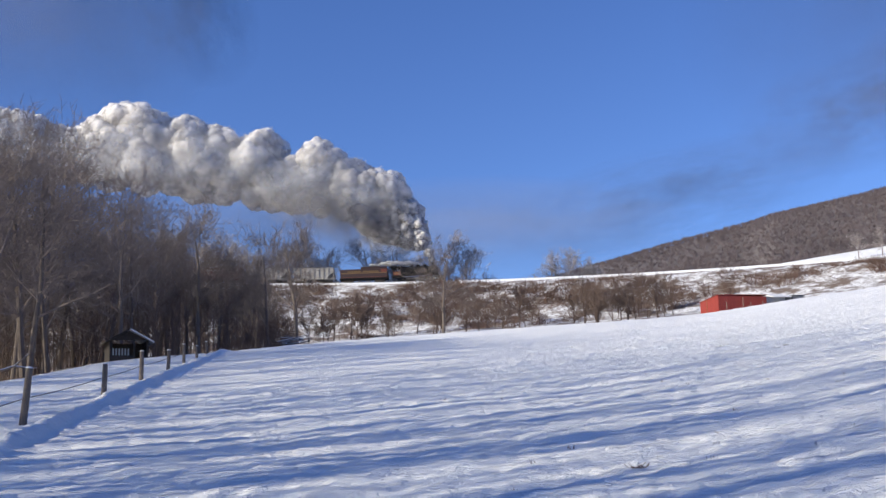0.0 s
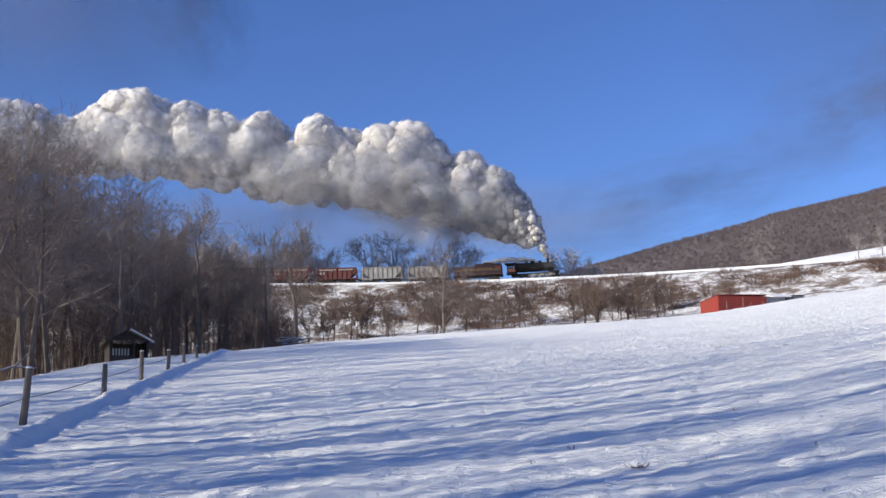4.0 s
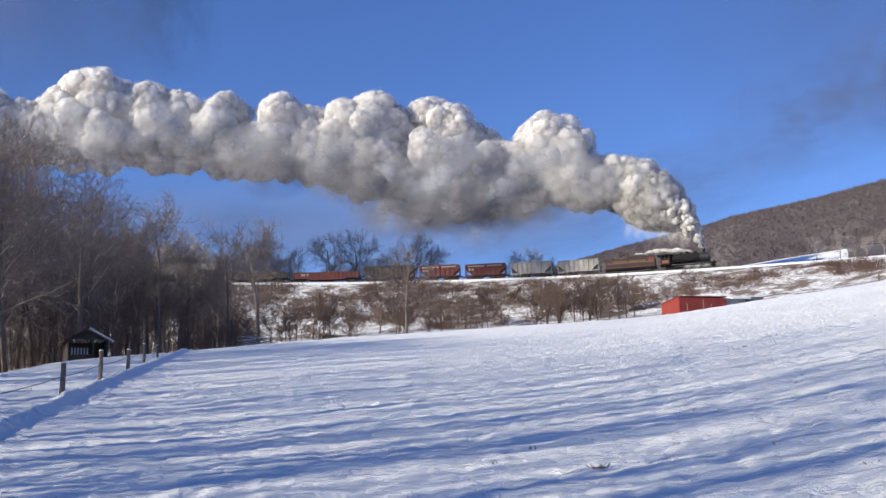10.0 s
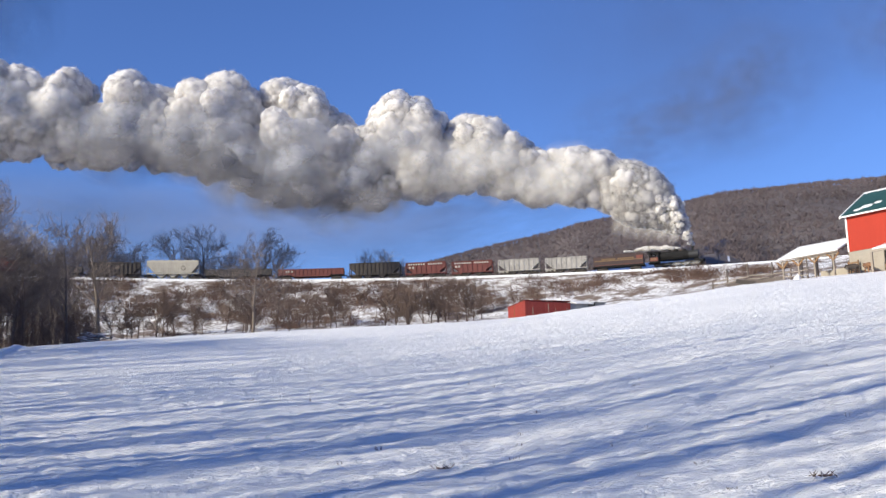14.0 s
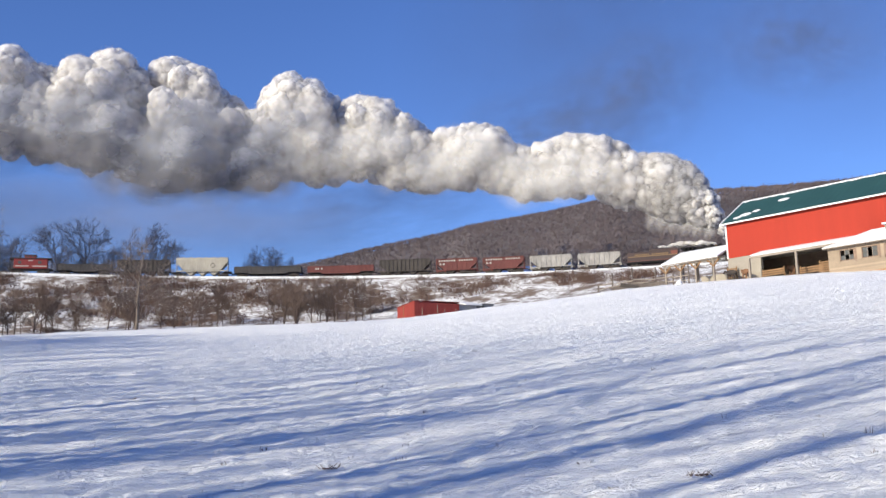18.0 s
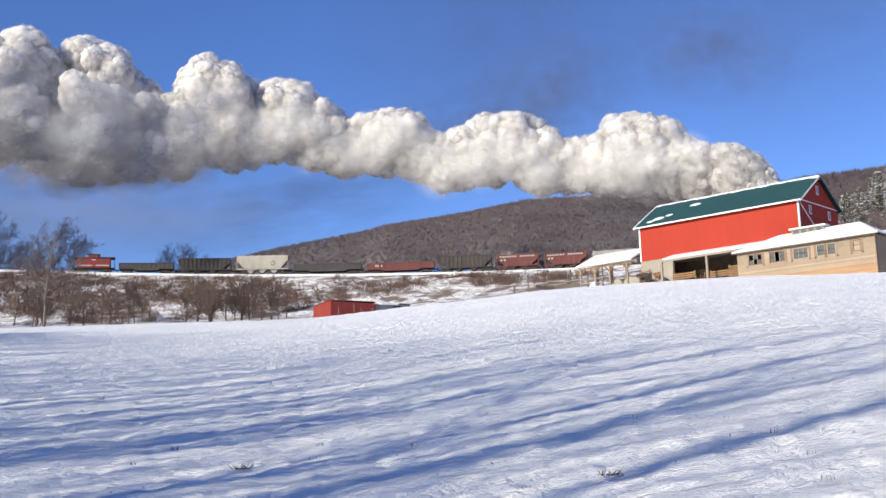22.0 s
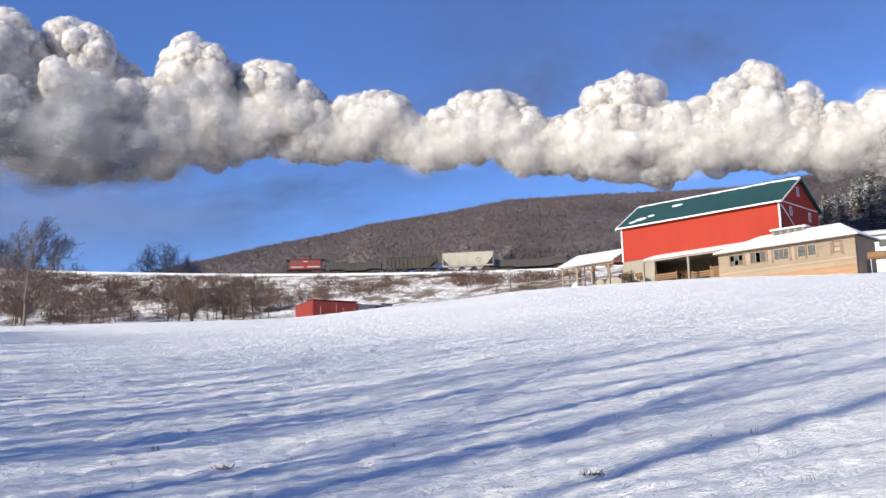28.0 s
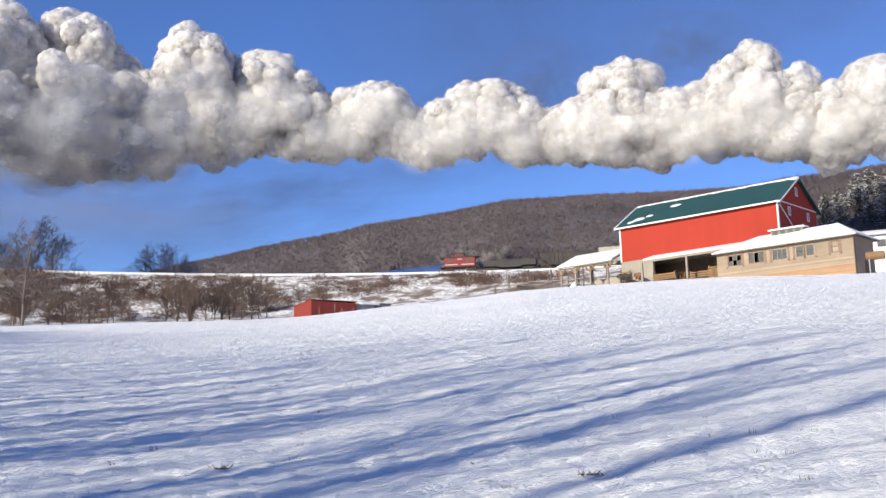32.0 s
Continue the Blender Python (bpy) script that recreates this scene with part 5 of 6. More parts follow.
def grass_tufts():
    """Dead grass that pokes through the snow of the field."""
    rng = random.Random(17)
    verts, faces = [], []
    n = 0
    while n < 260:
        az, d = rng.uniform(-22, 54), 7 + 75 * rng.random() ** 1.6
        x, y = d * math.sin(radians(az)), d * math.cos(radians(az))
        if noise.noise((x * 0.15, y * 0.15, 2.0)) + 0.012 * (az - 10) < rng.uniform(-0.2, 0.75):
            continue
        n += 1
        z = gz(x, y)
        h = rng.uniform(0.02, 0.045) * (1.2 if rng.random() < 0.06 else 1.0)
        for _ in range(5):
            a = rng.uniform(0, 6.28)
            bx, by = x + rng.gauss(0, 0.04), y + rng.gauss(0, 0.04)
            ex, ey, ez = bx + math.cos(a) * h * 0.8, by + math.sin(a) * h * 0.8, z + 0.02 + h * rng.uniform(0.5, 1.1)
            i = len(verts)
            verts += [(bx - 0.009, by, z - 0.06), (bx + 0.009, by, z - 0.06), (ex, ey, ez)]
            faces.append((i, i + 1, i + 2))
    tagged(mesh_part("dead_grass", verts, faces, BRUSH_TWIG), "tufts of dead brown grass through the snow", "grass", kind="stuff")


grass_tufts()


def weed_clumps():
    """Dead weeds and clods that stand out of the snow near the road."""
    rng = random.Random(19)
    for az, d, r in ((14.7, 15.5, 0.2), (29.1, 12.4, 0.14), (33.4, 13.0, 0.2), (37.3, 13.5, 0.12), (24.8, 25.4, 0.12), (27.9, 14.3, 0.1), (19.2, 45.1, 0.16), (22.3, 41.4, 0.14), (4.6, 28.3, 0.16)):
        p = polar(az, d)
        cl = thing("weed_clump", "small clump of dead brown weeds half under snow", "weeds", "weed clumps in the field")
        cl.location = p
        for _ in range(5):
            bm = bmesh.new()
            bmesh.ops.create_icosphere(bm, subdivisions=1, radius=1)
            cx, cy, cr = rng.gauss(0, 0.5) * r, rng.gauss(0, 0.35) * r, r * rng.uniform(0.08, 0.2)
            for v in bm.verts:
                f = 1 + 0.6 * noise.noise(v.co * 2.1 + Vector((az, d, cx)))
                v.co = Vector((cx + v.co.x * cr * f, cy + v.co.y * cr * f, 0.015 + v.co.z * cr * 0.4 * f))
            part("clod", bm, BRUSH_TWIG, cl)
        w = Wood()
        for _ in range(10):
            a, h = rng.uniform(0, 6.28), r * rng.uniform(0.25, 0.65)
            b = Vector((rng.gauss(0, 0.45) * r, rng.gauss(0, 0.3) * r, 0.0))
            w.bar(b, b + Vector((math.cos(a) * h * 0.8, math.sin(a) * h * 0.8, h * 0.7)), 0.008, 0.004, 3)
        tagged(mesh_part("dead_weed", w.v, w.f, TWIG_BROWN, cl), kind="stuff")


# ---------------------------------------------------------------- trees and brush
class Wood:
    """Collects tapered bars as plain vertex and face lists."""

    def __init__(self):
        self.v, self.f = [], []

    def bar(self, p, q, r0, r1, n):
        d = (q - p)
        if d.length < 1e-6:
            return
        d.normalize()
        a = d.orthogonal().normalized()
        b = d.cross(a)
        i = len(self.v)
        for c, r in ((p, r0), (q, r1)):
            for k in range(n):
                w = 2 * math.pi * k / n
                self.v.append(tuple(c + (a * math.cos(w) + b * math.sin(w)) * r))
        for k in range(n):
            self.f.append((i + k, i + (k + 1) % n, i + n + (k + 1) % n, i + n + k))


def grow(trunk, crown, rng, p, d, length, r, level, levels, spread, up):
    """One limb in bent pieces, then its side limbs."""
    pieces = 4 if level == 0 else 3
    spots = []
    w = trunk if level == 0 else crown
    sides = 7 if level == 0 else (5 if level == 1 else 3)
    rr = r
    for k in range(pieces):
        d = (d + Vector((rng.gauss(0, 1), rng.gauss(0, 1), rng.gauss(0, 0.6))) * (0.05 if level == 0 else 0.14) + Vector((0, 0, up))).normalized()
        q = p + d * length / pieces
        r2 = max(0.012, r * (1 - 0.75 * (k + 1) / pieces))
        w.bar(p, q, rr, r2, sides)
        spots.append((p, q, d.copy(), r2))
        p, rr = q, r2
    if level >= levels:
        return
    count = {0: rng.randint(11, 14), 1: rng.randint(6, 9), 2: rng.randint(5, 7), 3: 3}[level]
    for k in range(count):
        f = (0.25 if level == 0 else 0.15) + (1.0 - (0.25 if level == 0 else 0.15)) * (k + rng.random()) / count
        seg = min(pieces - 1, int(f * pieces))
        a, b, dd, r2 = spots[seg]
        at = a.lerp(b, f * pieces - seg)
        side = dd.orthogonal().normalized()
        side.rotate(Matrix.Rotation(rng.uniform(0, 6.28), 3, dd))
        ang = rng.uniform(0.45, 0.95) * spread
        nd = (dd * math.cos(ang) + side * math.sin(ang)).normalized()
        ln = length * rng.uniform(0.38, 0.62) * (1.15 - 0.6 * f if level == 0 else 1.0)
        grow(trunk, crown, rng, at, nd, ln, max(0.02, r2 * rng.uniform(0.45, 0.7)), level + 1, levels, spread, up * 1.0 + 0.03)


def bare_tree(seed, tall, r, spread=1.0, levels=3, bark=BARK, twig=TWIG, label="", name="bare_tree", up=0.03, first=0.0):
    rng = random.Random(seed)
    t = thing(name, label, "tree")
    a, b = Wood(), Wood()
    grow(a, b, rng, Vector((0, 0, -0.4)), Vector((rng.gauss(0, 0.04), rng.gauss(0, 0.04), 1)).normalized(), tall * 0.92, r, 0, levels, spread, up)
    mesh_part("trunk", a.v, a.f, bark, t)
    mesh_part("crown", b.v, b.f, twig, t)
    return t


def plant(proto, spots, group):
    for x, y, turn, size in spots:
        m = pose(x, y, gz(x, y), 0, 0, turn)
        c = copy_thing(proto, m)
        c.scale = (size, size, size)
        tagged(c, group=group)


def scatter(rng, az0, az1, d0, d1, n, gap):
    got = []
    for _ in range(n * 40):
        if len(got) >= n:
            break
        az, d = rng.uniform(az0, az1), rng.uniform(d0, d1)
        x, y = d * math.sin(radians(az)), d * math.cos(radians(az))
        if all((x - a) ** 2 + (y - b) ** 2 > gap * gap for a, b in got):
            got.append((x, y))
    return got


def build_trees():
    rng = random.Random(21)
    far_away = pose(0, -400, 0)
    tall = [bare_tree(100 + k, 17, 0.26, 1.3, 4, BARK, TWIG, "tall bare winter tree with thin snow on its limbs", up=0.01) for k in range(5)]
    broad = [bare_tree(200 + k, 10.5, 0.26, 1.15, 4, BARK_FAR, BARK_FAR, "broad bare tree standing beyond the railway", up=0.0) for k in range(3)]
    small = [bare_tree(300 + k, 7.0, 0.12, 0.95, 3, TWIG_BROWN, TWIG_BROWN, "slender bare young tree on the snowy bank", up=0.03) for k in range(4)]
    pale = [bare_tree(400 + k, 14.0, 0.26, 1.3, 4, BARK_PALE, TWIG, "pale-barked bare tree with snow on its branches", up=0.03) for k in range(2)]

    def put(proto, az, d, size, group):
        x, y = d * math.sin(radians(az)), d * math.cos(radians(az))
        plant(proto, [(x, y, rng.uniform(0, 360), size)], group)

    # the wood beside the field
    for x, y in scatter(rng, -24, -9.5, 98, 150, 38, 3.6):
        plant(rng.choice(tall), [(x, y, rng.uniform(0, 360), rng.uniform(0.8, 1.05) * (1.18 if math.degrees(math.atan2(x, y)) < -13 else 0.9))], "trees of the wood")
    for x, y in scatter(rng, -24, -14.5, 62, 98, 10, 4.5):
        plant(rng.choice(tall + pale), [(x, y, rng.uniform(0, 360), rng.uniform(0.7, 0.98))], "trees of the wood")
    for x, y in scatter(rng, -14, -4.0, 130, 205, 30, 4.0):
        plant(rng.choice(tall + pale + pale), [(x, y, rng.uniform(0, 360), rng.uniform(0.62, 0.85))], "trees of the wood")
    # outside the view, along the edge of the field: the wood that throws the long shadows
    edge, joined = [], Wood()
    while len(edge) < 155:
        x, c = rng.uniform(-72, -19), 8.2 + 80 * rng.random() ** 1.15
        y = c + 0.344 * x
        off, az = math.hypot(x, y), math.degrees(math.atan2(x, y))
        if off > 19 and az < (-41 if off < 48 else -26) and all((x - a) ** 2 + (y - b) ** 2 > 4.0 for a, b in edge):
            edge.append((x, y))
    for k, (x, y) in enumerate(edge):
        tree_h = 18 * rng.uniform(1.1, 1.7)
        grow(joined, joined, random.Random(900 + k), Vector((x, y, gz(x, y) - 0.4)), Vector((rng.gauss(0, 0.04), rng.gauss(0, 0.04), 1)).normalized(), tree_h, 0.0068 * tree_h, 0, 2 if k % 16 == 0 else 1, 0.85, 0.035)
    tagged(mesh_part("edge_wood", joined.v, joined.f, BARK), "tall slim bare trees along the edge of the field", "woodland", kind="stuff")
    # single trees before the embankment
    put(pale[0], -3.0, 150, 1.25, "trees before the embankment")
    put(pale[1], -8.0, 130, 1.2, "trees before the embankment")
    put(pale[1], 4.75, 165, 1.05, "trees before the embankment")
    put(pale[0], -5.2, 170, 1.0, "trees before the embankment")
    for x, y in scatter(rng, -6, 17, 174, 212, 64, 2.4):
        plant(rng.choice(small), [(x, y, rng.uniform(0, 360), rng.uniform(0.65, 1.15))], "young trees of the bank")
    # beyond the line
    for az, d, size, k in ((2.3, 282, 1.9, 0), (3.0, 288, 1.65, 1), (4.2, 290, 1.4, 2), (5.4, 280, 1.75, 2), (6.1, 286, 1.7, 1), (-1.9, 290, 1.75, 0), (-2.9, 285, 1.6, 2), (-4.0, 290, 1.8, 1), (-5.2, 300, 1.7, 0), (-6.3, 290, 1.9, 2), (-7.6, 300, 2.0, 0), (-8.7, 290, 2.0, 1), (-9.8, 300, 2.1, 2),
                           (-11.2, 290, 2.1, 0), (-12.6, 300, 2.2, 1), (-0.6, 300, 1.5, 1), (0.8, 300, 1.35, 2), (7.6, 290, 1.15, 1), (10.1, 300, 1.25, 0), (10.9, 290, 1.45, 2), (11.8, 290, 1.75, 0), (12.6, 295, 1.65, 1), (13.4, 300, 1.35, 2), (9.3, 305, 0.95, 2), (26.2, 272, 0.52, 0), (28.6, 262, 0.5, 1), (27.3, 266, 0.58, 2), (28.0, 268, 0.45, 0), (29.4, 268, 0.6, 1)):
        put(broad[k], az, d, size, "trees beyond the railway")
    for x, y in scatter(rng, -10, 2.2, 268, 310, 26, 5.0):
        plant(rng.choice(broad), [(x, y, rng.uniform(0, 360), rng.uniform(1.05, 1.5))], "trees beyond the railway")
    for protos in (tall, broad, small, pale):
        for p in protos:
            for o in list(p.children_recursive) + [p]:
                bpy.data.objects.remove(o)


build_trees()


def build_brush():
    """Dead brush on the embankment: tangles of thin stems."""
    rng = random.Random(31)
    w = Wood()
    n = 0
    while n < 3200:
        az, d = rng.uniform(-18, 50), rng.uniform(196, 248)
        r = track_r(az)
        u = (d - (r - 46)) / 44
        if not 0 < u < 1:
            continue
        x, y = d * math.sin(radians(az)), d * math.cos(radians(az))
        dens = noise.noise((x * 0.06, y * 0.06, 4.0)) + 0.35 * noise.noise((x * 0.25, y * 0.25, 1.0))
        want = 0.40 - 0.95 * abs(u - 0.58) * 2 + (0.12 if az < 16 else -0.22) - 0.3 * max(0, u - 0.6)
        if dens + want < rng.uniform(-0.1, 0.25):
            continue
        n += 1
        z = gz(x, y)
        tall = rng.uniform(0.5, 1.5) * (1.25 if az < 14 else 1.0)
        for _ in range(20):
            a = rng.uniform(0, 6.28)
            lean = rng.uniform(0.1, 0.9)
            b = Vector((x + rng.gauss(0, 0.7), y + rng.gauss(0, 0.7), z - 0.1))
            e = b + Vector((math.cos(a) * lean, math.sin(a) * lean, rng.uniform(0.5, 1.0))) * tall
            i = len(w.v)
            s = Vector((-math.sin(a + 1), math.cos(a + 1), 0)) * rng.uniform(0.02, 0.05)
            w.v += [tuple(b - s), tuple(b + s), tuple(e + s * 0.5), tuple(e - s * 0.5)]
            w.f.append((i, i + 1, i + 2, i + 3))
    tagged(mesh_part("brush", w.v, w.f, BRUSH_TWIG), "dead brown brush tangled over the snowy embankment", "brush", kind="stuff")


build_brush()


def build_hill_wood():
    """The leafless wood over the ridge."""
    rng = random.Random(41)
    w = Wood()
    n = 0
    while n < 30000:
        az = rng.uniform(10.5, 56)
        e = hill_edge(az) + 6
        d = e + (840 - e) * rng.random() ** 0.75
        if az < 21 and d < 430:
            continue
        n += 1
        x, y = d * math.sin(radians(az)), d * math.cos(radians(az))
        z = gz(x, y)
        tall = rng.uniform(3.5, 6.5) * (0.85 if d < 420 else 0.62 if d > 620 else 0.9)
        b = Vector((x, y, z - 0.5))
        w.bar(b, b + Vector((rng.gauss(0, 0.3), rng.gauss(0, 0.3), tall * 0.7)), 0.05, 0.02, 3)
        heart, wide = b + Vector((0, 0, tall * 0.35)), tall * rng.uniform(0.4, 0.65)
        for _ in range(15):
            a, up = rng.uniform(0, 6.28), rng.uniform(0.5, 1.0)
            flat = math.sqrt(1 - up * up) if up < 1 else 0.0
            way = Vector((math.cos(a) * flat, math.sin(a) * flat, up))
            s, e = heart + way * wide * rng.uniform(0.1, 0.5), heart + way * wide * rng.uniform(0.75, 1.1)
            o = Vector((rng.gauss(0, 1), rng.gauss(0, 1), rng.gauss(0, 1))) * 0.07
            i = len(w.v)
            w.v += [tuple(s - o), tuple(s + o), tuple(e)]
            w.f.append((i, i + 1, i + 2))
    tagged(mesh_part("hillside_wood", w.v, w.f, HILL_WOOD), "grey-brown leafless wood covering the ridge", "woodland", kind="stuff")


build_hill_wood()


def pine_tree(seed, tall):
    rng = random.Random(seed)
    t = thing("pine_tree", "dark pine with snow on its drooping boughs", "tree")
    a, b = Wood(), Wood()
    a.bar(Vector((0, 0, -0.5)), Vector((0.1, 0, tall)), 0.22, 0.04, 7)
    k = 0.18
    while k < 1.0:
        reach = tall * 0.30 * (1.05 - k) ** 0.6 + 0.4
        for _ in range(12):
            an = rng.uniform(0, 6.28)
            d = Vector((math.cos(an), math.sin(an), rng.uniform(-0.1, 0.3)))
            s = Vector((0, 0, tall * (k + rng.uniform(-0.03, 0.03))))
            ln = reach * rng.uniform(0.6, 1.1)
            side = Vector((-d.y, d.x, 0))
            for q in range(7):
                c = s + d * ln * (q + 1) / 7 - Vector((0, 0, 0.05 * q * ln / 7))
                i = len(b.v)
                wd = ln * 0.2 * (1.1 - q / 8)
                for j in (-1, 1):
                    tip = c + side * j * wd + d * 0.3 * ln / 4 + Vector((0, 0, rng.uniform(-0.25, 0.15)))
                    b.v += [tuple(c - d * 0.18), tuple(c + d * 0.22 + Vector((0, 0, 0.08))), tuple(tip)]
                    b.f.append((len(b.v) - 3, len(b.v) - 2, len(b.v) - 1))
        k += 0.06
    mesh_part("trunk", a.v, a.f, BARK, t)
    mesh_part("crown", b.v, b.f, PINE, t)
    return t


def build_pines():
    rng = random.Random(51)
    protos = [pine_tree(60 + k, 14) for k in range(3)]
    for x, y in scatter(rng, 46.0, 56, 268, 330, 62, 3.6):
        grown = 0.5 + 0.42 * float(ease((math.degrees(math.atan2(x, y)) - 45.5) / 4.5))
        plant(rng.choice(protos), [(x, y, rng.uniform(0, 360), grown * rng.uniform(0.85, 1.12))], "pines on the hillside")
    for az, d in ((36.2, 420), (36.9, 440)):
        plant(rng.choice(protos), [(d * math.sin(radians(az)), d * math.cos(radians(az)), 0, 0.65)], "pines on the hillside")
    for p in protos:
        for o in list(p.children_recursive) + [p]:
            bpy.data.objects.remove(o)


build_pines()


def build_thicket():
    """Undergrowth that fills the wood behind its trunks."""
    rng = random.Random(61)
    w = Wood()
    for _ in range(950):
        az, d = rng.uniform(-24, -3), rng.uniform(100, 205)
        if d < 118 and az > -9 or d < np.interp(az, _fa, _browd) + 16:
            continue
        x, y = d * math.sin(radians(az)), d * math.cos(radians(az))
        z, tall = gz(x, y), rng.uniform(3.5, 9) * (0.6 if az > -6 else 1.0)
        b = Vector((x, y, z - 0.2))
        w.bar(b, b + Vector((rng.gauss(0, 0.5), rng.gauss(0, 0.5), tall)), 0.06, 0.02, 3)
        for _ in range(22):
            f = rng.uniform(0.1, 0.95)
            a = rng.uniform(0, 6.28)
            s = b + Vector((0, 0, tall * f))
            e = s + Vector((math.cos(a), math.sin(a), rng.uniform(0.2, 1.5))) * rng.uniform(0.5, 1.7)
            w.bar(s, e, 0.022, 0.01, 3)
    tagged(mesh_part("thicket", w.v, w.f, TWIG_BROWN), "dense leafless undergrowth of the wood", "brush", kind="stuff")


build_thicket()
weed_clumps()
# ---------------------------------------------------------------- the exhaust plume, in rigid billows
def flock(bm, rng, c, size):
    """One loose shred of smoke."""
    a = Vector((rng.gauss(0, 1), rng.gauss(0, 1), rng.gauss(0, 1))).normalized() * size
    b = Vector((rng.gauss(0, 1), rng.gauss(0, 1), rng.gauss(0, 1))).normalized() * size
    bm.faces.new((bm.verts.new(c + a), bm.verts.new(c + b), bm.verts.new(c - (a + b) * 0.6))).material_index = 1


def billow_mesh(seed, core, skin, sub=5, loose=6000):
    """A lumpy head of smoke: a dense core with shreds coming loose from it."""
    rng = random.Random(seed)
    off = Vector((rng.uniform(0, 50), rng.uniform(0, 50), rng.uniform(0, 50)))

    def reach(p):
        d1 = noise.voronoi(p * 1.05 + off)[0][0]
        q = p * (1 + 0.3 * (1 - d1))
        d2 = noise.voronoi(q * 2.0 + off * 1.7)[0][0]
        d3 = noise.voronoi(q * 4.2 + off * 0.6)[0][0]
        return (0.70 + 0.34 * (1 - 1.2 * d1 * d1) + 0.15 * (1 - 1.5 * d2 * d2) + 0.045 * (1 - 1.6 * d3 * d3)
                + 0.10 * noise.noise(p * 1.3 + off) + 0.03 * noise.fractal(p * 5 + off, 1.0, 2.0, 3))

    bm = bmesh.new()
    bmesh.ops.create_icosphere(bm, subdivisions=sub, radius=1)
    for v in bm.verts:
        p = v.co.normalized()
        v.co = p * reach(p)
    for f in bm.faces:
        f.smooth = True
    for _ in range(loose):
        p = Vector((rng.gauss(0, 1), rng.gauss(0, 1), rng.gauss(0, 1))).normalized()
        flock(bm, rng, p * (reach(p) * (0.985 + abs(rng.gauss(0, 0.05)))), rng.uniform(0.010, 0.022))
    me = bpy.data.meshes.new("billow")
    bm.to_mesh(me)
    bm.free()
    me.materials.append(core)
    me.materials.append(skin)
    return me


def wisp_mesh(seed, skin):
    """A shallow uneven bowl, open at the back."""
    rng = random.Random(seed)
    off = Vector((rng.uniform(0, 40), rng.uniform(0, 40), 0))
    bm = bmesh.new()
    bmesh.ops.create_grid(bm, x_segments=18, y_segments=18, size=1)
    bmesh.ops.delete(bm, geom=[v for v in bm.verts if v.co.length > 1.06], context="VERTS")
    for v in bm.verts:
        x, z = v.co.x, v.co.y
        v.co = Vector((x, 0.55 * (x * x + z * z) - 0.3 + 0.22 * noise.noise(Vector((x * 1.8, z * 1.8, 0)) + off), z))
    for f in bm.faces:
        f.smooth = True
    me = bpy.data.meshes.new("wisp")
    bm.to_mesh(me)
    bm.free()
    me.materials.append(skin)
    return me


def plume_top(a):
    return 9.5 * (1 - math.exp(-a / 0.14)) + 17.0 * (1 - math.exp(-a / 2.2)) + 0.88 * a - 0.007 * a * a


def plume_low(a):
    return 13.5 * (1 - math.exp(-(a / 2.4) ** 1.1)) + 6.5 * float(ease((a - 7.0) / 9.0))


# how high the heads of the plume tower, and how far its underside hangs or lifts, by azimuth
HEAD_AZ = (-24, -17, -14.5, -11.3, -9.6, -8, -6.4, -5, -3.2, -1.3, 0.4, 2.2, 3.7, 5.2, 6.7, 9.4, 11.2, 13.2, 15.2, 17.1, 19.1, 21, 22.8, 25.1, 28.9, 32, 34, 36.1, 38.4, 41, 43.5, 44.8, 46.2, 47.5, 49.6, 52, 55, 60)
HEAD = (1.0, .99, .93, 1.16, 1.05, 1.13, 1.0, 1.09, .91, 1.15, 1.02, 1.13, 1.21, .92, 1.22, 1.02, 1.0, 1.24, .94, 1.15, 1.0, .93, 1.07, .88, 1.09, .91, .96, 1.2, 1.0, 1.05, 1.24, 1.0, 1.12, .9, 1.17, .98, 1.1, 1.0)
HANG_AZ = (-24, 2, 5, 8, 11, 15.5, 18, 22, 25.5, 28, 31, 33, 36, 39, 41.3, 44, 46.6, 49, 52, 60)
HANG = (0, 0, -5, -5.5, -3, 1, -.5, 1.8, -1, 1, -1.5, .5, -4, -1.5, 1, -.5, -3, 0, -2, 0)


BILLOWS, WISPS = {}, {}
BILLOWS["white"] = [billow_mesh(700 + _q, SMOKE_WHITE, SKIN_WHITE) for _q in range(7)]
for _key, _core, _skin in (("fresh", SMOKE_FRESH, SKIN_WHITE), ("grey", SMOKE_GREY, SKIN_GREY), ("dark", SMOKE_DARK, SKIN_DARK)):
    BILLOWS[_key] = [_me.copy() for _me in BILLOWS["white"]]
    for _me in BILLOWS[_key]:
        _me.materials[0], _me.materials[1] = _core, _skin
for _key, _mat in (("white", VEIL_WHITE), ("grey", VEIL_GREY), ("haze", VEIL_HAZE), ("pale", VEIL_PALE), ("dusk", VEIL_DUSK), ("low_dark", VEIL_LOW_DARK), ("thin", VEIL_THIN)):
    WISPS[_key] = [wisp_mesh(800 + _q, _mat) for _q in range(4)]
AGES = (0.9, 1.5, 2.1, 3.0, 4.2, 6.0, 8.5, 12.0, 16.0, 21.0, 27.0, 34.0, 44.0)
SMOKE = []
NECK = []


